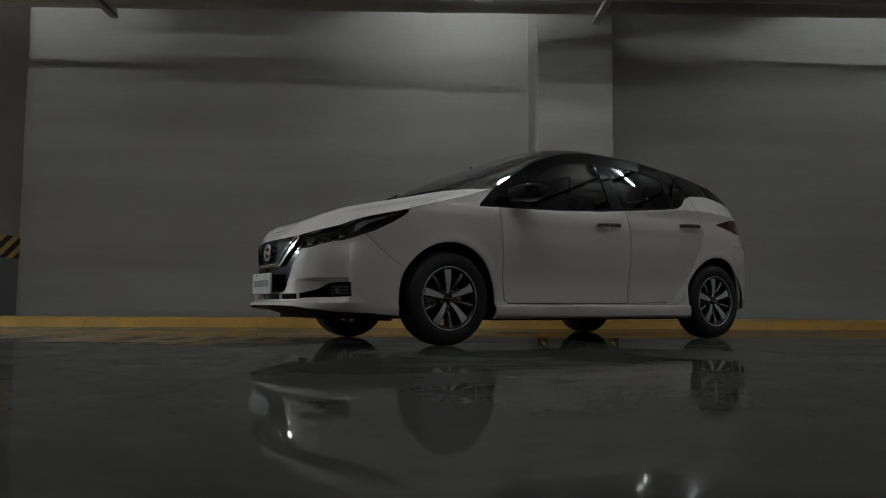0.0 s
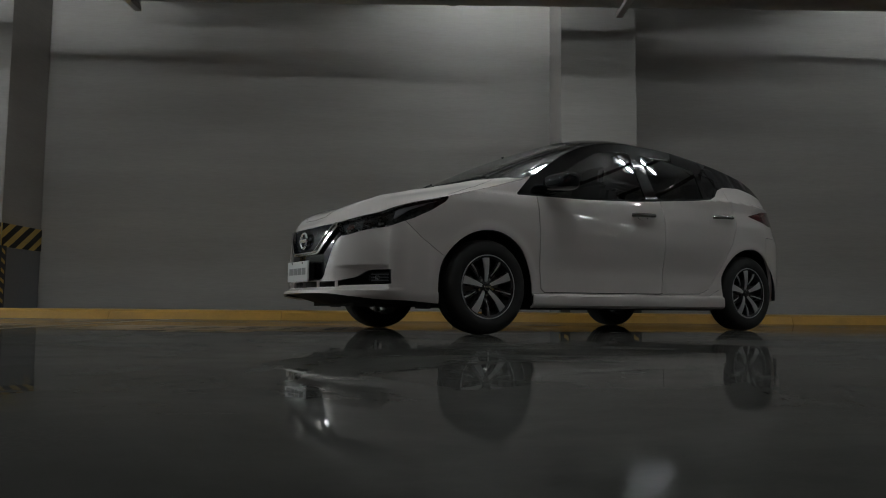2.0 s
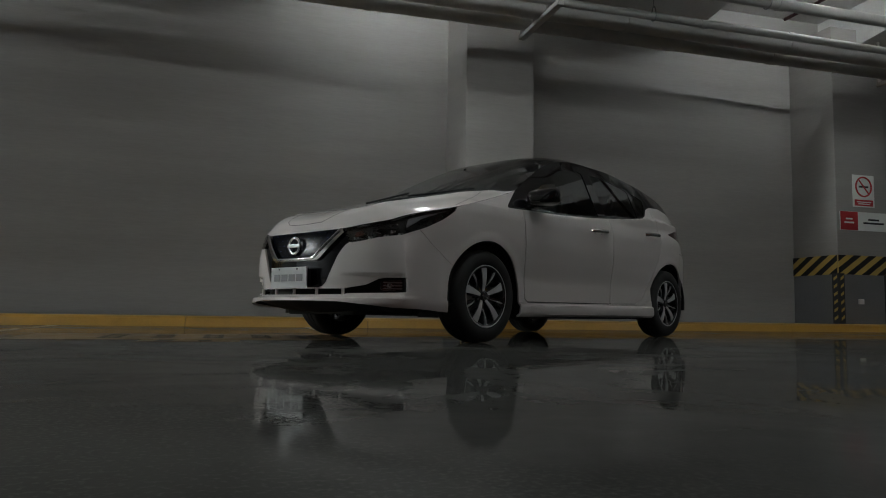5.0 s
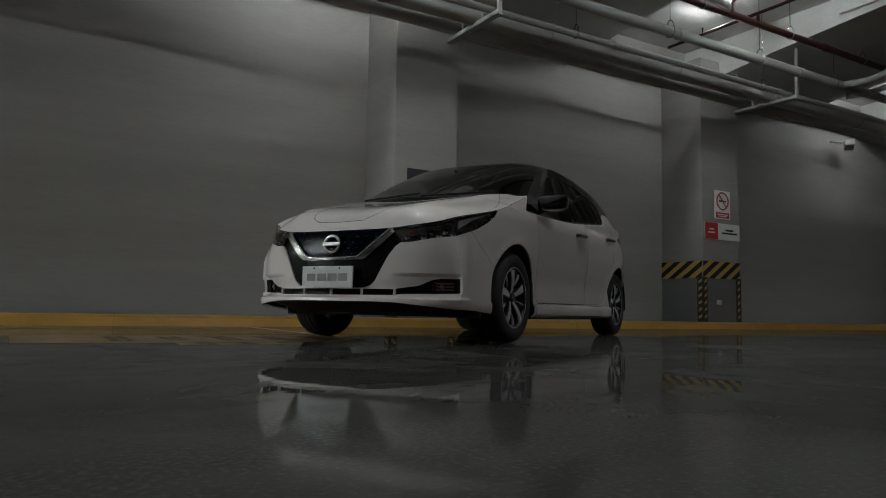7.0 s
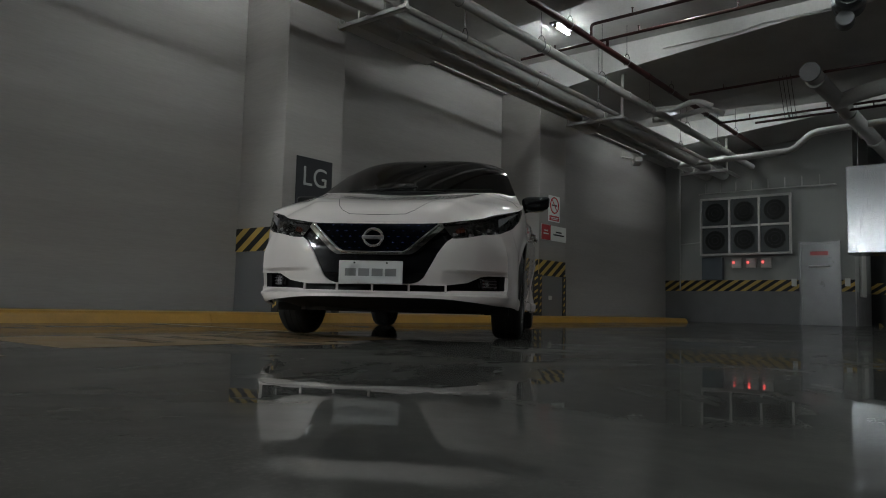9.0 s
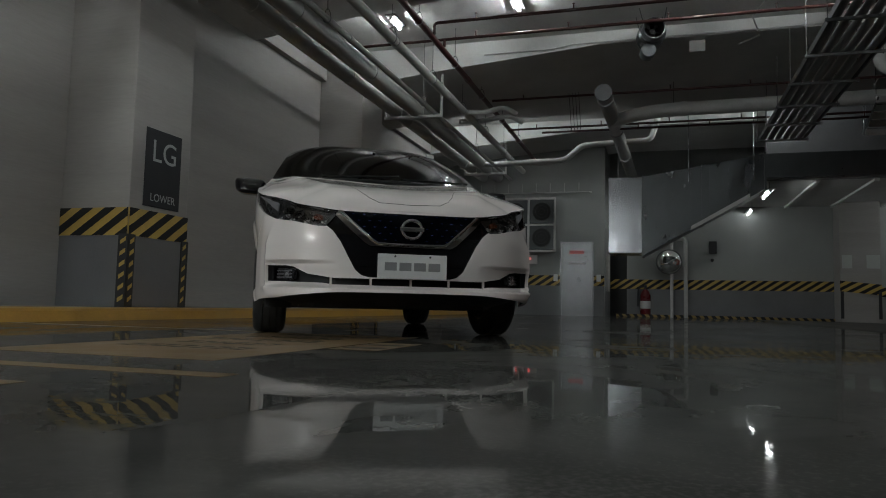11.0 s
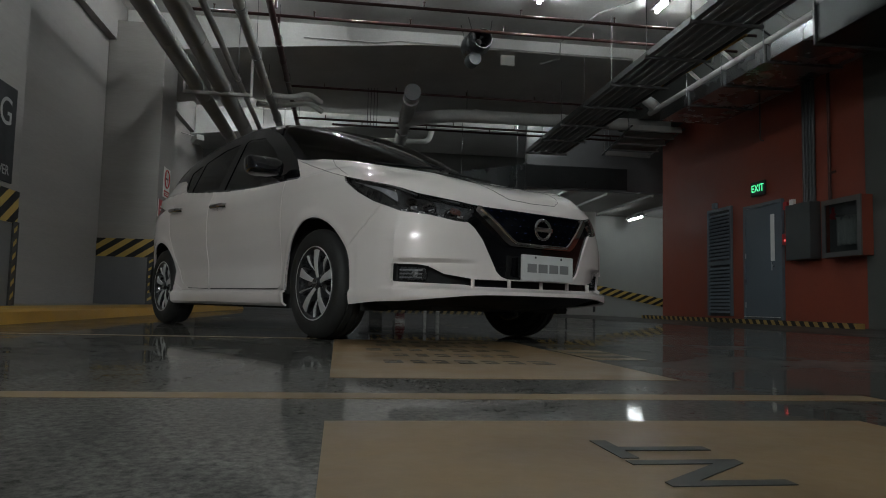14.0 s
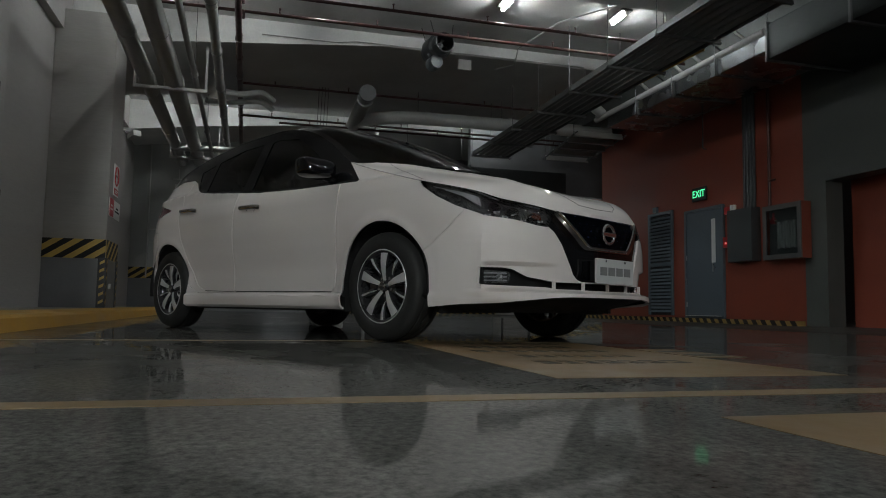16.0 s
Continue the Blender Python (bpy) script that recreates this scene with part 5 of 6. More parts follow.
class Skin:
    def __init__(self, V, F):
        self.V, self.F = V, F

    def take(self, field, gap=0.0):
        """Cuts out where field < 0, leaving a joint of that width, and returns the piece."""
        V, ins, out = split(self.V, self.F, field(self.V) + gap / 2)
        piece = Skin(*compact(V, ins)) if ins else None
        if gap:
            V, _, out = split(V, out, field(V) - gap / 2)
        self.V, self.F = compact(V, out) if out else (V[:0], [])
        return piece

    def moved(self, d):
        V = self.V.copy()
        V[:, :3] += V[:, 4:7] * d
        return Skin(V, self.F)

    def shape(self, wall=0.0):
        """As a shape; wall: depth of the turned-in rim round its border."""
        sh = Shape().add(self.V[:, :3].tolist(), self.F)
        if wall:
            count = {}
            for f in self.F:
                for a, b in zip(f, f[1:] + f[:1]):
                    count[(min(a, b), max(a, b))] = count.get((min(a, b), max(a, b)), 0) + 1
            back = (self.V[:, :3] - self.V[:, 4:7] * wall).tolist()
            k = len(sh.v)
            sh.v += [tuple(p) for p in back]
            sh.f += [(a, b, b + k, a + k) for (a, b), c in count.items() if c == 1]
        return sh


V, F, (SS, SX, SY) = shell()
k_front = int(np.argmin(np.abs(SX - 0.4)))
s_of_y = lambda y: float(np.interp(y, SY[:k_front], SS[:k_front]))
s_of_x = lambda x: float(np.interp(-x, -SX, SS))
front = lambda pts: [(s_of_y(y), z) for y, z in pts]
on_s = lambda poly: (lambda V: inside_poly(np.abs(V[:, 3]), V[:, 2], poly))
on_x = lambda poly: (lambda V: inside_poly(V[:, 0], V[:, 2], poly))

CAR = root("car", pose(-0.2905, 5.5104, 0, 0, 0, 180 + 30.41), "pearl white hatchback car with gloss black roof on the polished floor", "car")
body = Skin(V, F)
for ax, r in ((0.008, 0.374), (-2.70, 0.372)):
    body.take(lambda V: np.hypot(V[:, 0] - ax, V[:, 2] - 0.316) - r + np.where(V[:, 2] < 0.316, -0.02 * (0.316 - V[:, 2]) / 0.14, 0))
# glasshouse side: everything above the belt line
dark_side = body.take(on_x([(-0.235, 0.951), (-0.40, 0.957), (-0.9, 0.972), (-1.4, 1.0), (-2.07, 1.062), (-2.27, 1.088), (-2.35, 1.12), (-2.43, 1.19), (-2.52, 1.222), (-2.75, 1.235), (-3.0, 1.195),
                            (-3.3, 1.13), (-3.7, 1.05), (-3.7, 1.6), (-0.5, 1.6), (-0.42, 1.115)]))
windows = {"front_window": [(-0.66, 1.0), (-0.70, 1.145), (-0.92, 1.275), (-1.15, 1.385), (-1.44, 1.422), (-1.515, 1.412), (-1.535, 1.03), (-1.4, 1.018), (-0.9, 0.99)],
           "rear_window": [(-1.66, 1.05), (-1.63, 1.418), (-1.9, 1.408), (-2.22, 1.345), (-2.20, 1.09), (-2.07, 1.077)],
           "quarter_window": [(-2.25, 1.105), (-2.27, 1.33), (-2.45, 1.285), (-2.40, 1.20), (-2.33, 1.125)]}
for name, poly in windows.items():
    w = dark_side.take(on_x(poly))
    for side in (1, -1):
        half = Skin(w.V.copy(), list(w.F)).take(lambda V: -V[:, 1] * side)
        x, z = half.V[:, 0], half.V[:, 2]                        # a pane has one even curve
        terms = np.stack([np.ones(len(x)), x, z, x * x, x * z, z * z], 1)
        half.V[:, 1] = terms @ np.linalg.lstsq(terms, half.V[:, 1], rcond=None)[0]
        part(name, half.moved(-0.004).shape(), GLASSD, CAR, "dark tinted glass", smooth=True)
for side in (1, -1):
    half = Skin(dark_side.V.copy(), list(dark_side.F)).take(lambda V: -V[:, 1] * side)
    part("window_surround", half.shape(0.012), PILLAR, CAR, "gloss black pillars and window surround", smooth=True)

# lamps and openings in the nose
LAMP = front([(0.395, 0.80), (0.43, 0.712), (0.495, 0.632), (0.56, 0.638), (0.68, 0.664)]) + [(s_of_x(0.70), 0.684), (s_of_x(0.55), 0.738), (s_of_x(0.43), 0.797), (s_of_x(0.335), 0.858), (s_of_x(0.315), 0.884), (s_of_x(0.33), 0.95)]
lamp = body.take(on_s(LAMP))
MASK = front([(0.0, 0.80), (0.50, 0.80), (0.495, 0.640), (0.452, 0.610), (0.403, 0.545), (0.355, 0.455), (0.32, 0.39), (0.285, 0.362), (0.24, 0.350)]) + [(-0.1, 0.350), (-0.1, 0.8)]
mask = body.take(on_s(MASK))
SLOT = front([(0.02, 0.343), (0.44, 0.343), (0.60, 0.366), (0.685, 0.405), (0.73, 0.412)]) + [(s_of_x(0.685), 0.412), (s_of_x(0.680), 0.322)] + front([(0.5, 0.314), (0.44, 0.306)]) + [(-0.1, 0.304), (-0.1, 0.343)]
slot = body.take(on_s(SLOT))

body_back = Skin(body.V.copy(), list(body.F)).moved(-0.010)
part("inner_shell", body_back.shape(), UNDER, CAR, "dark inner body behind the panel joints")

# painted panels
LINE = lambda z: np.interp(z, [0.2, 0.40, 0.48, 0.55, 0.62, 0.74, 0.9], [0.15, 0.20, 0.295, 0.405, 0.50, 0.62, 0.66])
bumper = body.take(lambda V: LINE(V[:, 2]) - V[:, 0], 0.004)
part("front_bumper", bumper.shape(0.02), PEARL, CAR, "pearl white front bumper", smooth=True)
sill = body.take(on_x([(-0.2, 0.1), (-0.2, 0.278), (-2.2, 0.284), (-2.42, 0.40), (-2.6, 0.1)]), 0.003)
FD = [(-0.415, 1.2), (-0.41, 0.90), (-0.435, 0.55), (-0.455, 0.31), (-0.49, 0.286), (-1.66, 0.292), (-1.675, 0.6), (-1.665, 1.2)]
RD = [(-1.665, 1.2), (-1.675, 0.6), (-1.66, 0.292), (-2.10, 0.30), (-2.2, 0.34), (-2.33, 0.50), (-2.47, 0.72), (-2.535, 0.90), (-2.50, 1.2)]
fdoor = body.take(on_x(FD), 0.008)
rdoor = body.take(on_x(RD), 0.005)
tail = body.take(on_x([(-2.72, 0.975), (-2.95, 1.030), (-3.2, 1.055), (-3.7, 1.055), (-3.7, 0.90), (-3.02, 0.912)]), 0.003)
fender = body.take(lambda V: -1.2 - V[:, 0], 0.003)
rear_bumper = body.take(lambda V: np.maximum(V[:, 0] + 2.95, V[:, 2] - 0.80), 0.004)
part("rear_bumper", rear_bumper.shape(0.02), PEARL, CAR, "pearl white rear bumper", smooth=True)
for name, piece in (("sill", sill), ("front_door", fdoor), ("rear_door", rdoor), ("tail_lamp", tail), ("front_wing", fender), ("rear_quarter", body)):
    for side in (1, -1):
        half = Skin(piece.V.copy(), list(piece.F)).take(lambda V: -V[:, 1] * side)
        o = part(name, half.shape(0.012), TAILRED if name == "tail_lamp" else PEARL, CAR, "dark red tail lamp" if name == "tail_lamp" else "", smooth=True)
        if name in ("front_door", "rear_door"):
            hx, hz = (-1.43, 0.885) if name == "front_door" else (-2.36, 0.935)
            hh = Shape()
            yb = 0.882 * side
            pts = [(hx + 0.115, yb, hz), (hx + 0.09, yb + 0.032 * side, hz + 0.002), (hx - 0.09, yb + 0.036 * side, hz + 0.006), (hx - 0.12, yb, hz + 0.008)]
            part("handle", hh.tube(pts, 0.017, 10, 0.025), CHROME, o, "chrome door handle", smooth=True)
            part("handle_cup", Shape().lathe([(0.0, 0.0), (0.035, 0.001), (0.05, 0.004)], 20, "y"), SATINB, o, at=pose(hx, yb * 0.994, hz - 0.004) @ Matrix.Diagonal((1.2, side, 0.55, 1)))

# front black mask, grille, chrome V
part("grille_mask", mask.moved(-0.012).shape(0.03), GLOSSB, CAR, "gloss black grille surround", smooth=True)
gr = Skin(mask.V.copy(), list(mask.F)).take(on_s(front([(0.0, 0.735), (0.414, 0.735), (0.204, 0.548)]) + [(-0.1, 0.548), (-0.1, 0.735)]))
part("grille", gr.moved(-0.006).shape(), GRILLE, CAR, "blue-black patterned grille panel", smooth=True)
vv = Skin(mask.V.copy(), list(mask.F)).take(on_s(front([(0.418, 0.80), (0.472, 0.80), (0.460, 0.715), (0.270, 0.545), (0.235, 0.526)]) + [(-0.1, 0.522), (-0.1, 0.537)] + front([(0.195, 0.54), (0.222, 0.556), (0.402, 0.715)])))
part("chrome_v", vv.moved(0.010).shape(0.022), VCHROME, CAR, "chrome V-shaped grille bar", smooth=True)
rim = []
for y, z in [(0.398, 0.716), (0.306, 0.634), (0.220, 0.558), (0.192, 0.541), (0.10, 0.538), (0.0, 0.537)]:
    rim.append((float(np.interp(y, SY[:k_front], SX[:k_front])) - float(nose_in(z)) + 0.012, y, z))
rim = rim + [(x, -y, z) for x, y, z in rim[-2::-1]]
part("chrome_edge", Shape().tube(rim, 0.009, 10), CHROME, CAR, "bright chrome edge of the grille bar", smooth=True)
for k in range(5):
    for j in range(14):
        y, z = -0.39 + 0.06 * j + 0.03 * (k % 2), 0.565 + 0.036 * k
        if abs(y) < 0.02 + 1.12 * (z - 0.548) + 0.19 and abs(y) < 0.40 and math.hypot(y, z - 0.628) > 0.09:
            X = float(np.interp(abs(y), SY[:k_front], SX[:k_front])) - float(nose_in(z)) + 0.001
            part("grille_facet", Shape().add([(X, y - 0.010, z), (X, y + 0.010, z), (X + 0.001, y, z + 0.003), (X + 0.001, y, z - 0.003)], [(0, 3, 1), (0, 1, 2)]), GRILLEF, CAR)

# lower slot and fog lamps
part("lower_grille", slot.moved(-0.05).shape(), SATINB, CAR, "black lower intake", smooth=True)
part("intake_surround", Shape().add(*(lambda s: (s.v, s.f[len(slot.F):]))(slot.moved(-0.0205).shape(0.036))), SATINB, CAR)
for y in (-0.445, -0.225, 0.0, 0.225, 0.445):
    X = float(np.interp(abs(y), SY[:k_front], SX[:k_front]))
    part("intake_divider", Shape().cbox(X - 0.048, X - 0.030, y - 0.006, y + 0.006, 0.300, 0.346, 0.003), PEARL, CAR)

def on_skin(s, z, depth, side):
    """A point of the nose skin at outline length s, pushed in by depth, and the outward heading there."""
    x, y = float(np.interp(s, SS, SX)), float(np.interp(s, SS, SY))
    i = int(np.searchsorted(SS, s))
    tx, ty = SX[i + 1] - SX[i - 1], SY[i + 1] - SY[i - 1]
    ln = math.hypot(tx, ty)
    w = min(1, max(0, (x - 0.58) / 0.2))
    d = depth + float(nose_in(z)) * w * w * (3 - 2 * w)
    return (x - ty / ln * d, (y + tx / ln * d) * side, z), math.degrees(math.atan2(-tx * side, ty))


for side in (1, -1):
    c, ang = on_skin(s_of_y(0.752), 0.364, 0.036, side)
    fog = part("fog_lamp", Shape().prism([(0.082, -0.030), (0.090, -0.020), (0.084, 0.028), (0.072, 0.036), (-0.050, 0.030), (-0.068, 0.020), (-0.066, -0.020), (-0.056, -0.032)], "x", -0.035, -0.012), LAMPG, CAR, "squarish fog lamp in a black recess",
               at=pose(*c, 0, 0, ang) @ Matrix.Diagonal((1, side, 1, 1)))
    part("fog_lens", Shape().prism([(0.080, -0.029), (0.088, -0.020), (0.082, 0.027), (0.070, 0.034), (-0.049, 0.028), (-0.066, 0.019), (-0.064, -0.019), (-0.054, -0.030)], "x", 0.006, 0.010), GLASSL, fog, "clear lens")
    for z in (-0.019, 0.0, 0.019):
        part("reflector_rib", Shape().cbox(-0.012, -0.002, -0.050, 0.070, z - 0.004, z + 0.004, 0.003), LAMPV, fog)
    part("fog_bulb", Shape().lathe([(0.0, 0.006), (0.012, 0.002), (0.018, -0.01)], 14, "x"), SILVER, fog, "bright bulb shield", smooth=True, at=pose(0, -0.012, 0))

# headlamps: black housing, bright bezel pieces, projectors, clear lens
for side in (1, -1):
    half = Skin(lamp.V.copy(), list(lamp.F)).take(lambda V: -V[:, 1] * side)
    hl = part("headlamp", half.moved(-0.045).shape(), LAMPG, CAR, "swept-back headlamp with dark housing", smooth=True)
    part("lamp_wall", Shape().add(*(lambda s: (s.v, s.f[len(half.F):]))(half.shape(0.045))), GLOSSB, hl)
    part("lens", half.moved(-0.001).shape(), GLASSL, hl, "clear lens", smooth=True)

    s0 = s_of_y(0.50)
    for ds, z, r in ((0.075, 0.680, 0.022), (0.205, 0.702, 0.027), (0.325, 0.732, 0.024)):
        c, ang = on_skin(s0 + ds, z, 0.030, side)
        pj = part("projector", Shape().lathe([(0.0, 0.004), (r * 0.35, 0.002), (r * 0.62, -0.008), (r * 0.66, 0.004), (r * 0.95, 0.010), (r * 1.1, 0.008), (r * 1.12, 0.0), (r * 1.1, -0.03)], 24, "x"), DKCHROME, hl, "dark ringed projector", smooth=True,
                  at=pose(*c, 0, 0, ang) @ Matrix.Diagonal((1, 1.25, 0.85, 1)))
        part("projector_lens", Shape().lathe([(0.0, 0.012), (r * 0.3, 0.010), (r * 0.6, -0.004)], 20, "x"), GLOSSB, pj, smooth=True)
    for k in range(7):
        ds = 0.02 + 0.058 * k
        c, ang = on_skin(s0 + ds, 0.660 + 0.10 * max(0, ds - 0.12) + 0.022 * (k % 2), 0.034, side)
        part("facet", Shape().cbox(-0.006, 0.004, -0.016, 0.016, -0.010, 0.010, 0.003), SILVER, hl, at=pose(*c, 0, 20, ang))
    band = Skin(half.V.copy(), list(half.F)).take(lambda V: inside_poly(np.abs(V[:, 3]), V[:, 2], [(s0 + 0.02, 0.742), (s0 + 0.30, 0.792), (s_of_x(0.36), 0.886), (s_of_x(0.36), 0.879), (s0 + 0.30, 0.784), (s0 + 0.02, 0.735)]))
    part("light_strip", band.moved(-0.008).shape(0.01), SILVER, hl, "slim light strip", smooth=True)
    low = [(s_of_y(0.50), 0.634), (s_of_y(0.56), 0.640), (s_of_y(0.68), 0.666), (s_of_x(0.70), 0.686), (s_of_x(0.55), 0.740), (s_of_x(0.43), 0.799), (s_of_x(0.345), 0.852)]
    line = Skin(half.V.copy(), list(half.F)).take(lambda V: inside_poly(np.abs(V[:, 3]), V[:, 2], [(u, z + 0.012) for u, z in low] + [(u, z + 0.017) for u, z in low[::-1]]))
    part("chrome_line", line.moved(-0.006).shape(0.006), CHROME, hl, "thin chrome line", smooth=True)
    bar = Skin(half.V.copy(), list(half.F)).take(lambda V: inside_poly(np.abs(V[:, 3]), V[:, 2], [(s0 + 0.118, 0.672), (s0 + 0.126, 0.672), (s0 + 0.098, 0.742), (s0 + 0.090, 0.742)]))
    part("divider_bar", bar.moved(-0.010).shape(0.012), CHROME, hl, "bright slanting bar", smooth=True)
    amber = Skin(half.V.copy(), list(half.F)).take(lambda V: inside_poly(np.abs(V[:, 3]), V[:, 2], [(s0 + 0.02, 0.668), (s0 + 0.085, 0.684), (s0 + 0.075, 0.715), (s0 + 0.02, 0.700)]))
    part("side_marker", amber.moved(-0.016).shape(0.01), AMBER, hl, "dull amber reflector", smooth=True)
    for a, b in ((0.13, 0.155), (0.275, 0.295)):
        fin = Skin(half.V.copy(), list(half.F)).take(lambda V: inside_poly(np.abs(V[:, 3]), V[:, 2], [(s0 + a, 0.60), (s0 + b, 0.60), (s0 + b + 0.05, 0.745), (s0 + a + 0.05, 0.745)]))
        part("fin", fin.moved(-0.022).shape(0.02), GLOSSB, hl, smooth=True)
    wedge = Skin(half.V.copy(), list(half.F)).take(lambda V: inside_poly(np.abs(V[:, 3]), V[:, 2], [(s0 + 0.40, 0.735), (s0 + 0.50, 0.79), (s_of_x(0.37), 0.862), (s0 + 0.42, 0.79)]))
    if wedge:
        part("reflector", wedge.moved(-0.012).shape(0.01), LAMPV, hl, "pale satin side reflector", smooth=True)

# bonnet, windscreen, roof, tailgate
row = 72
grid_cols = V.reshape(-1, row + 1, 7)
half_n = len(SS)
edge = grid_cols[half_n - 1:, row, :3]                      # top edge of the left skin, nose to tail
ex, ey = edge[:, 0], edge[:, 1]
edge_at = lambda x: np.interp(-np.asarray(x, float), -np.maximum.accumulate(ex[::-1])[::-1], ey)
edge_zat = lambda x: np.interp(-np.asarray(x, float), -np.maximum.accumulate(ex[::-1])[::-1], edge[:, 2])
NOSE = float(ex[0])
hood_c = curve((NOSE, 0.716), (NOSE - 0.012, 0.735), (NOSE - 0.04, 0.766), (0.85, 0.813), (0.75, 0.859), (0.60, 0.904), (0.34, 0.962), (0.1, 1.018), (-0.05, 1.058), (-0.40, 1.115))


def hood_z(x, y):
    e, ez = max(1e-4, float(edge_at(x))), float(edge_zat(x))
    r = min(1.0, abs(y) / e)
    c = max(float(hood_c(x)), ez + 0.0)
    z = ez + (c - ez) * (1 - r ** 5.0)
    ridge = 0.42 + (0.68 - 0.42) * (NOSE - x) / 1.2
    off = abs(y) - ridge
    return z + 0.030 * math.exp(-abs(off) / (0.20 if off < 0 else 0.05)) * min(1, max(0, (NOSE - x) / 0.20)) * (1 - r ** 6)


SCREEN_X = 0.05
ws_y = lambda x: 0.0 if x >= SCREEN_X else float(edge_at(-0.40)) * math.sqrt(min(1, (SCREEN_X - x) / (SCREEN_X + 0.40)))
xs = [NOSE - 1.0 * (1 - math.cos(math.pi / 2 * k / 70)) * (NOSE + 0.405) for k in range(71)]
S = Shape()
cols = 28
for side in (1, -1):
    vs, k0 = [], 0
    for x in xs:
        a, b = ws_y(x), float(edge_at(x)) - 0.003
        for j in range(cols + 1):
            y = a + (b - a) * (1 - (1 - j / cols) ** 1.4)
            vs.append((x - (0.004 if x > NOSE - 0.01 else 0), y * side, hood_z(x, y) + 0.001))
    S.add(vs, [(i * (cols + 1) + j, (i + 1) * (cols + 1) + j, (i + 1) * (cols + 1) + j + 1, i * (cols + 1) + j + 1) for i in range(70) for j in range(cols)])
bm = bmesh.new()
for p in S.v:
    bm.verts.new(p)
bm.verts.ensure_lookup_table()
for f in S.f:
    try:
        bm.faces.new([bm.verts[i] for i in f])
    except ValueError:
        pass
bmesh.ops.remove_doubles(bm, verts=bm.verts[:], dist=0.0008)
bmesh.ops.dissolve_degenerate(bm, edges=bm.edges[:], dist=0.0004)
part("bonnet", Shape().bm(bm), PEARL, CAR, "pearl white creased bonnet", smooth=True)

# joints: bonnet to wings, and the charging lid in the bonnet's nose
def bonnet_seam(name, pts, label):
    path = []
    for (x0, y0), (x1, y1) in zip(pts, pts[1:]):
        n = max(2, int(math.hypot(x1 - x0, y1 - y0) / 0.02))
        path += [(x0 + (x1 - x0) * k / n, y0 + (y1 - y0) * k / n) for k in range(n)]
    path.append(pts[-1])
    part(name, Shape().tube([(x, y, hood_z(x, y) + 0.0008) for x, y in path], 0.0017, 6), UNDER, CAR, label)


for side in (1, -1):
    bonnet_seam("bonnet_joint", [(x, y * side) for x, y in ((-0.30, 0.60), (-0.16, 0.672), (0.0, 0.745), (0.157, 0.805), (0.30, 0.845))], "dark joint between bonnet and wing")
LID = [(0.40, 0.0), (0.40, 0.33), (0.44, 0.37), (0.60, 0.335), (0.80, 0.27), (0.855, 0.235), (0.878, 0.18), (0.882, 0.0)]
bonnet_seam("charging_lid_joint", LID + [(x, -y) for x, y in LID[-2::-1]], "dark joint round the charging lid")

ROOF_X = -1.02
roof_c = curve((0.05, 1.05), (-0.3, 1.222), (-0.6, 1.352), (-0.88, 1.464), (-1.02, 1.508), (-1.22, 1.556), (-1.5, 1.582), (-1.9, 1.575), (-2.4, 1.515), (-2.97, 1.415), (-3.08, 1.385), (-3.3, 1.21), (-3.5, 1.095))
S = Shape()
n, m = 40, 36
vs = []
for i in range(n + 1):
    u = i / n
    xe = -0.40 + (ROOF_X + 0.40) * u
    ye, ze = float(edge_at(xe)), float(edge_zat(xe))
    for j in range(-m, m + 1):
        q = j / m
        xb = SCREEN_X - (SCREEN_X + 0.40) * q * q
        x = xb + (ROOF_X - xb) * u
        zc = float(roof_c(SCREEN_X + (ROOF_X - SCREEN_X) * u))
        z = ze + (zc - ze) * (1 - abs(q) ** (2.2 + 1.6 * u))
        vs.append((x, q * (ye - 0.002), z))
S.add(vs, [(i * (2 * m + 1) + j, i * (2 * m + 1) + j + 1, (i + 1) * (2 * m + 1) + j + 1, (i + 1) * (2 * m + 1) + j) for i in range(n) for j in range(2 * m)])
glass_v = np.array(S.v)                                          # evened out, so that reflections run straight
gx, gy = glass_v[:, 0], glass_v[:, 1] ** 2
terms = np.stack([gx ** a * gy ** b for a in range(4) for b in range(4)], 1)
S.v = [(x, y, z) for (x, y, _), z in zip(S.v, terms @ np.linalg.lstsq(terms, glass_v[:, 2], rcond=None)[0])]
scr = Skin(np.concatenate([np.array(S.v), np.zeros((len(S.v), 4))], 1), S.f)
scr.V[:, 3] = np.array([abs(j / m) for i in range(n + 1) for j in range(-m, m + 1)])
frame_field = lambda V: np.maximum(V[:, 3] - 0.935, V[:, 2] - 1.500)
pane = scr.take(frame_field)
part("windscreen", Shape().add(pane.V[:, :3].tolist(), pane.F), GLASSW, CAR, "wide raked windscreen", smooth=True)
part("screen_pillars", Shape().add(scr.V[:, :3].tolist(), scr.F), GLOSSB, CAR, "gloss black windscreen pillars", smooth=True)
part("cowl", Shape().tube([(SCREEN_X + 0.005 - (SCREEN_X + 0.40) * (q / 10) ** 2, 0.74 * q / 10, 1.048 + 0.05 * (abs(q) / 10) ** 2.2) for q in range(-10, 11)], 0.016, 8), SATINB, CAR)
for y0, y1 in ((0.10, 0.62), (-0.45, 0.08)):
    part("wiper", Shape().tube([(SCREEN_X - 0.03 - 0.3 * y0 ** 2, y0, 1.078), (SCREEN_X - 0.06 - 0.36 * y1 ** 2, y1, 1.105)], 0.008, 6), SATINB, CAR)

n = 70
vs = []
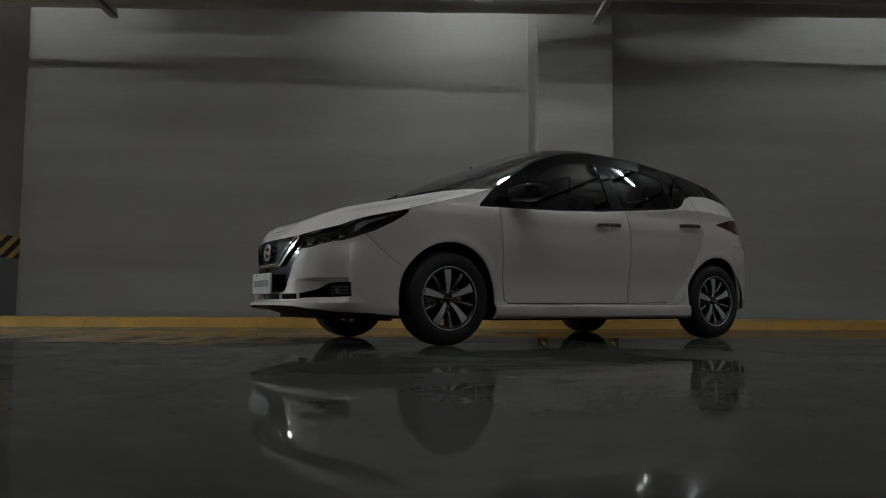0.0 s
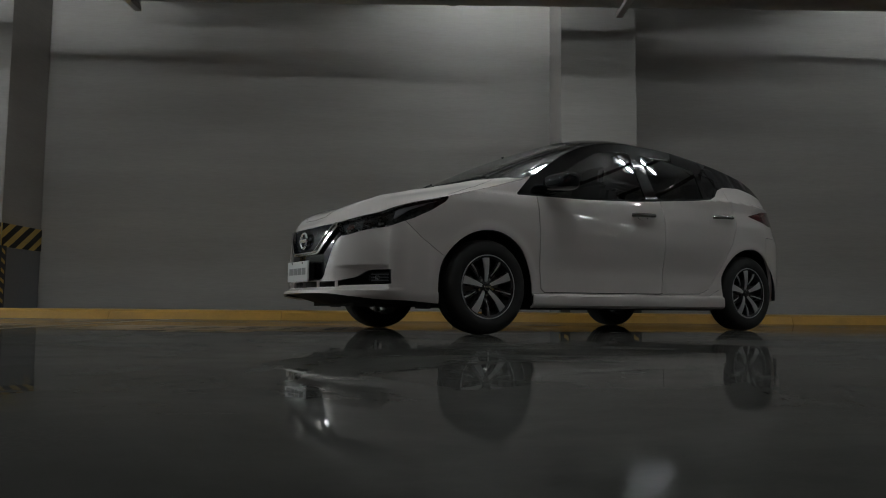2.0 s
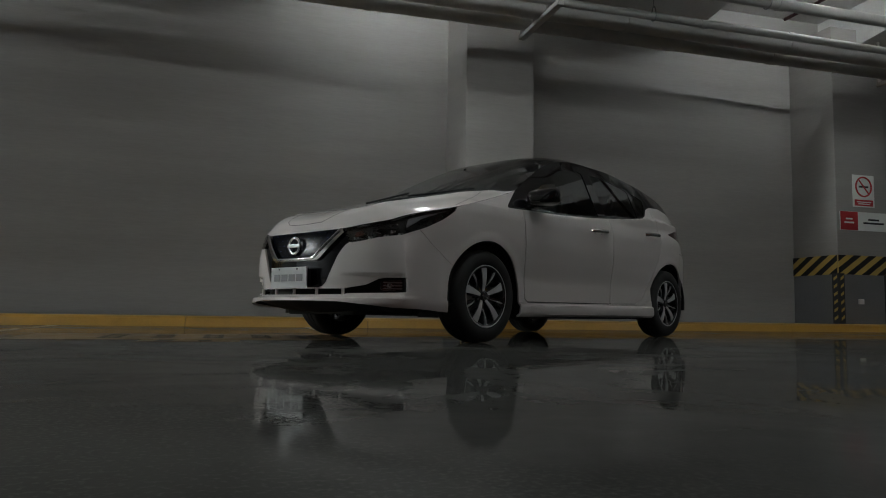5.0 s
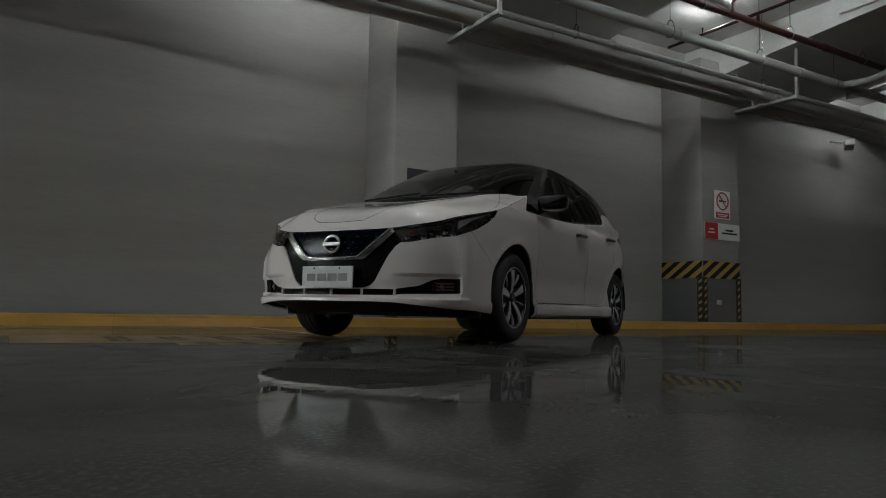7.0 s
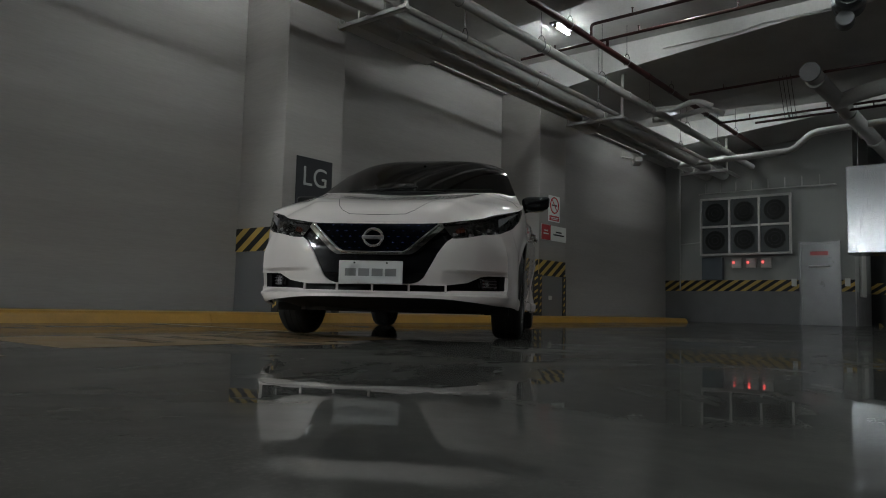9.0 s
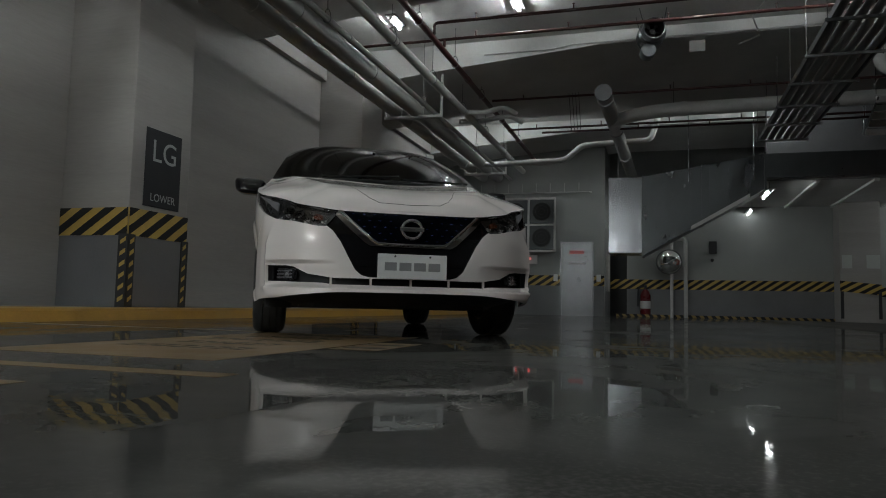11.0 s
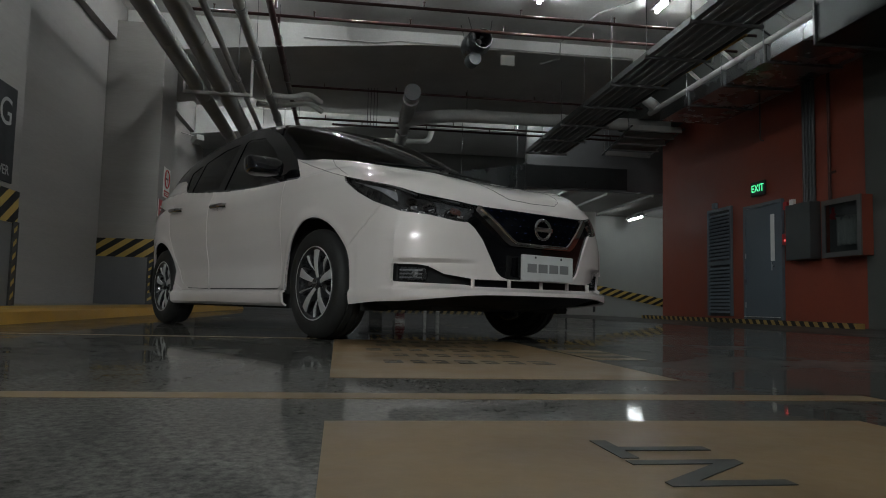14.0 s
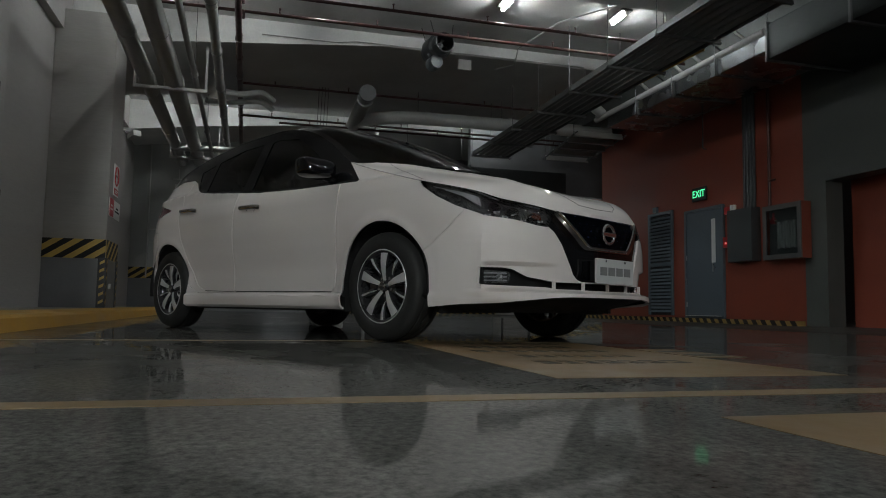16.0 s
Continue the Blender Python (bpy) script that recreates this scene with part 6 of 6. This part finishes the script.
for i in range(n + 1):
    x = ROOF_X + (-3.50 - ROOF_X) * i / n
    ye, ze, zc = float(edge_at(x)), float(edge_zat(x)), float(roof_c(x))
    for j in range(-20, 21):
        q = j / 20
        vs.append((x, q * ye, ze + (max(zc, ze) - ze) * (1 - abs(q) ** 3.8)))
F2 = [(i * 41 + j, i * 41 + j + 1, (i + 1) * 41 + j + 1, (i + 1) * 41 + j) for i in range(n) for j in range(40)]
roof = Skin(np.concatenate([np.array(vs), np.zeros((len(vs), 4))], 1), F2)
hatch = roof.take(lambda V: V[:, 0] + 3.08)
part("roof", Shape().add(roof.V[:, :3].tolist(), roof.F), GLOSSB, CAR, "gloss black roof", smooth=True)
part("tailgate_glass", Shape().add(hatch.V[:, :3].tolist(), hatch.F), GLOSSB, CAR, "dark tailgate glass", smooth=True)
part("spoiler", Shape().tube([(-2.90, 0.54, 1.31), (-3.10, 0.48, 1.372), (-3.16, 0.25, 1.39), (-3.17, 0.0, 1.394), (-3.16, -0.25, 1.39), (-3.10, -0.48, 1.372), (-2.90, -0.54, 1.31)], 0.022, 10), GLOSSB, CAR, smooth=True)
part("antenna", Shape().rod((-2.55, 0.0, 1.48), (-2.72, 0.0, 1.65), 0.005, 6, 0.002), SATINB, CAR)

# door mirrors
for side in (1, -1):
    bm = bmesh.new()
    bmesh.ops.create_uvsphere(bm, u_segments=24, v_segments=14, radius=1)
    for v in bm.verts:
        x, y, z = v.co
        sq = lambda a: math.copysign(abs(a) ** 0.52, a)
        v.co = (sq(x) * (0.085 - 0.02 * z) - 0.02 * y, sq(y) * (0.112 + 0.012 * z), sq(z) * 0.060 + 0.012 * y)
    mir = part("door_mirror", Shape().bm(bm), GLOSSB, CAR, "gloss black door mirror", smooth=True, at=pose(-0.565, 0.945 * side, 1.058, 0, 0, 8 * side) @ Matrix.Diagonal((1, side, 1, 1)))
    part("mirror_glass", Shape().lathe([(0.0, 0.0), (0.07, 0.0)], 20, "x"), mm, mir, at=pose(-0.090, 0.0, 0.0) @ Matrix.Diagonal((1, 1.35, 0.7, 1)))
    part("mirror_arm", Shape().tube([(0.0, -0.06, -0.045), (0.02, -0.14, -0.075), (0.03, -0.17, -0.085)], 0.022, 10), GLOSSB, mir, smooth=True)

# badge and plate
bx = float(SX[0]) - float(nose_in(0.628)) + 0.012
bd = part("badge", Shape().tube([(bx, 0.057 * math.cos(a), 0.628 + 0.052 * math.sin(a)) for a in [2 * math.pi * k / 32 for k in range(33)]], 0.010, 10), EMBLEM, CAR, "round chrome badge", smooth=True)
part("badge_bar", Shape().cbox(bx - 0.004, bx + 0.010, -0.070, 0.070, 0.615, 0.641, 0.006), EMBLEM, bd)
px = float(SX[0]) + 0.014
pl = part("number_plate", Shape().cbox(px - 0.012, px, -0.197, 0.197, 0.345, 0.483, 0.003), PLATE, CAR, "white plate with grey lettering bars")
for k in range(4):
    y = 0.125 - 0.083 * k
    part("plate_bar", Shape().cbox(px - 0.001, px + 0.002, y - 0.034, y + 0.034, 0.390, 0.436, 0.0008), PLATETXT, pl)
part("plate_bracket", Shape().cbox(px - 0.060, px - 0.012, -0.17, 0.17, 0.36, 0.47, 0.004), SATINB, pl, "black plate bracket")
for y in (-0.1, 0.1):
    part("plate_screw", Shape().rod((px, y, 0.470), (px + 0.004, y, 0.470), 0.006, 10), DARK, pl)

# underside, wheel housings
S = Shape().prism([(0.74, -0.36), (0.74, 0.36), (0.66, 0.52), (0.52, 0.60), (0.40, 0.60), (-3.2, 0.60), (-3.3, 0.3), (-3.3, -0.3), (-3.2, -0.60), (0.40, -0.60), (0.52, -0.60), (0.66, -0.52)], "z", 0.178, 0.30)
part("undertray", S.box(-2.30, -0.40, -0.81, 0.81, 0.165, 0.28), UNDER, CAR, "black undertray")
part("valance", Shape().add([((float(np.interp(abs(s), SS, SX))) - d, float(np.interp(abs(s), SS, SY)) * g * (1 if s >= 0 else -1), z) for d, g, z in ((0.03, 0.97, 0.266), (0.14, 0.88, 0.226), (0.28, 0.74, 0.180)) for s in np.linspace(-1.25, 1.25, 61)],
                               [(r * 61 + i, r * 61 + i + 1, (r + 1) * 61 + i + 1, (r + 1) * 61 + i) for r in range(2) for i in range(60)]), UNDER, CAR, "black lower valance", smooth=True)
for ax in (0.008, -2.70):
    for side in (1, -1):
        prof = [(0.372, 0.865), (0.395, 0.84), (0.395, 0.60)]
        sh = Shape().lathe([(r, h * side) for r, h in prof], 40, "y")
        keep = [f for f in sh.f if min(sh.v[i][2] for i in f) > -0.12]
        sh.f = keep
        part("wheel_liner", sh, UNDER, CAR, "black wheel housing", at=pose(ax, 0, 0.316))
    for y in (-0.593, 0.593):
        part("inner_wall", Shape().box(ax - 0.40, ax + 0.40, y - 0.008, y + 0.008, 0.30, 0.72), UNDER, CAR)
for x in (0.42,):
    for side in (1, -1):
        part("air_flap", Shape().cbox(x - 0.02, x + 0.01, side * 0.72 - 0.08, side * 0.72 + 0.08, 0.168, 0.225, 0.004), UNDER, CAR)


# ---- wheels ----
def spoke_mesh(r0, r1, w0, w1, y0, y1, th):
    """A spoke that bows outward from hub height y0 to rim height y1."""
    sh = Shape()
    n = 6
    vs = []
    for i in range(n + 1):
        t = i / n
        r, w = r0 + (r1 - r0) * t, w0 + (w1 - w0) * t ** 1.1
        y = y0 + (y1 - y0) * t + 0.012 * math.sin(math.pi * t)
        vs += [(-w / 2, y - th, r), (-w / 2 + 0.004, y, r), (w / 2 - 0.004, y, r), (w / 2, y - th, r)]
    return sh.add(vs, [(i * 4 + k, i * 4 + k + 1, i * 4 + k + 5, i * 4 + k + 4) for i in range(n) for k in range(3)])


TYRE = Shape().lathe([(0.205, -0.088), (0.215, -0.098), (0.245, -0.106), (0.285, -0.102), (0.303, -0.090), (0.311, -0.075), (0.3145, -0.05), (0.3145, -0.046), (0.309, -0.045), (0.309, -0.038), (0.3155, -0.037), (0.316, -0.004),
                      (0.310, -0.003), (0.310, 0.003), (0.316, 0.004), (0.3155, 0.037), (0.309, 0.038), (0.309, 0.045), (0.3145, 0.046), (0.3145, 0.05), (0.311, 0.075), (0.303, 0.090), (0.294, 0.0975), (0.291, 0.099), (0.285, 0.102), (0.262, 0.1055), (0.245, 0.106), (0.215, 0.098), (0.205, 0.088)], 96, "y")
TYRE_ME = mesh_of("tyre", TYRE, RUBBER, True)
BARREL_ME = mesh_of("wheel", Shape().lathe([(0.196, -0.085), (0.205, -0.085), (0.186, -0.03), (0.180, 0.05), (0.196, 0.078), (0.204, 0.088), (0.211, 0.092), (0.213, 0.097), (0.209, 0.099), (0.202, 0.094), (0.194, 0.088), (0.190, 0.05)], 72, "y"), RIMDARK, True)
LIP_ME = mesh_of("rim_lip", Shape().lathe([(0.2135, 0.0975), (0.2110, 0.1000), (0.2065, 0.0985)], 72, "y"), ALLOY, True)
SPOKE_ME = mesh_of("spoke", spoke_mesh(0.030, 0.202, 0.027, 0.064, 0.072, 0.086, 0.030), ALLOY, True)
SPOKEB_ME = mesh_of("spoke_back", spoke_mesh(0.028, 0.198, 0.038, 0.076, 0.066, 0.080, 0.045), RIMDARK, True)
BLADE_ME = mesh_of("blade", spoke_mesh(0.085, 0.200, 0.012, 0.016, 0.060, 0.086, 0.035), ALLOY, True)
BLADEB_ME = mesh_of("blade_back", spoke_mesh(0.06, 0.198, 0.036, 0.048, 0.048, 0.074, 0.04), RIMDARK, True)
CAP_ME = mesh_of("hub_cap", Shape().lathe([(0.0, 0.090), (0.020, 0.089), (0.028, 0.085), (0.031, 0.075), (0.050, 0.062), (0.075, 0.052), (0.075, 0.03)], 32, "y"), RIMDARK, True)
CAPR_ME = mesh_of("cap_ring", Shape().tube([(0.024 * math.cos(a), 0.0885, 0.024 * math.sin(a)) for a in [2 * math.pi * k / 24 for k in range(25)]], 0.0028, 6).box(-0.027, 0.027, 0.087, 0.092, -0.005, 0.005), CHROME, True)
DISC_ME = mesh_of("brake_disc", Shape().lathe([(0.03, 0.028), (0.075, 0.028), (0.08, 0.012), (0.14, 0.012), (0.14, -0.012), (0.03, -0.012)], 48, "y"), BRAKE, True)
CALIPER = Shape().cbox(-0.045, 0.045, -0.03, 0.045, 0.085, 0.160, 0.008)
CAL_ME = mesh_of("caliper", CALIPER, BRAKE)
NUT_ME = mesh_of("wheel_nut", Shape().rod((0, 0.05, 0), (0, 0.068, 0), 0.010, 6), CHROME)
for ax in (0.0, -2.70):
    for side in (1, -1):
        w = part("wheel", BARREL_ME, RIMDARK, CAR, "five-spoke alloy wheel with machined faces", at=pose(ax, 0.770 * side, 0.316, 0, 0, 0 if side == 1 else 180))
        part("tyre", TYRE_ME, RUBBER, w, "black road tyre")
        part("rim_lip", LIP_ME, ALLOY, w)
        spin = 4 if side == 1 else -2
        for k in range(5):
            part("spoke", SPOKE_ME, ALLOY, w, at=pose(0, 0, 0, 0, 72 * k + spin, 0))
            part("spoke_back", SPOKEB_ME, RIMDARK, w, at=pose(0, 0, 0, 0, 72 * k + spin, 0))
            part("blade", BLADE_ME, ALLOY, w, at=pose(0, 0, 0, 0, 72 * k + 36 + spin, 0))
            part("blade_back", BLADEB_ME, RIMDARK, w, at=pose(0, 0, 0, 0, 72 * k + 36 + spin, 0))
            part("wheel_nut", NUT_ME, CHROME, w, at=pose(0, 0, 0, 0, 72 * k + 36 + spin, 0) @ pose(0, 0, 0.055))
        part("hub_cap", CAP_ME, RIMDARK, w)
        part("cap_ring", CAPR_ME, CHROME, w)
        part("brake_disc", DISC_ME, BRAKE, w)
        part("caliper", CAL_ME, BRAKE, w, at=pose(0, 0, 0, 0, 100, 0))

# ---- cabin ----
def seat(x, y, w=0.50, name="seat"):
    s = Shape().cbox(x - 0.05, x + 0.45, y - w / 2, y + w / 2, 0.42, 0.58, 0.05)
    bm = bmesh.new()
    bmesh.ops.create_cube(bm, size=1, matrix=pose(x - 0.14, y, 0.86, 0, -14, 0) @ Matrix.Diagonal((0.14, w, 0.62, 1)))
    bmesh.ops.bevel(bm, geom=bm.edges[:], offset=0.05, segments=3, affect="EDGES")
    s.bm(bm)
    o = part(name, s, CABIN, CAR, "dark cloth seat", smooth=True)
    for yy in ([y] if w < 0.8 else [y - 0.38, y + 0.38]):
        bm = bmesh.new()
        bmesh.ops.create_cube(bm, size=1, matrix=pose(x - 0.25, yy, 1.25, 0, -10, 0) @ Matrix.Diagonal((0.09, 0.26, 0.17, 1)))
        bmesh.ops.bevel(bm, geom=bm.edges[:], offset=0.035, segments=3, affect="EDGES")
        part("headrest", Shape().bm(bm), CABIN, o, smooth=True)


seat(-1.15, 0.37)
seat(-1.15, -0.37)
seat(-2.05, 0.0, 1.25, "rear_seat")
part("dashboard", Shape().cbox(-0.62, -0.10, -0.70, 0.70, 0.55, 0.985, 0.06), SATINB, CAR, "dark dashboard", smooth=True)
st = [(-0.70 - 0.07 * math.sin(a), 0.37 + 0.185 * math.cos(a), 0.93 + 0.175 * math.sin(a)) for a in [2 * math.pi * k / 28 for k in range(29)]]
part("steering_wheel", Shape().tube(st, 0.016, 10).box(-0.715, -0.69, 0.20, 0.54, 0.915, 0.945), SATINB, CAR, "dark steering wheel", smooth=True)
part("cabin_floor", Shape().box(-2.9, 0.3, -0.72, 0.72, 0.29, 0.31), CABIN, CAR)
part("rear_view_mirror", Shape().cbox(-0.80, -0.76, -0.11, 0.11, 1.305, 1.365, 0.01).rod((-0.77, 0, 1.36), (-0.74, 0, 1.42), 0.012, 8), SATINB, CAR)
part("sticker", Shape().box(-0.30, -0.28, -0.42, -0.30, 1.12, 1.16), PLATE, CAR, "small white card behind the windscreen")
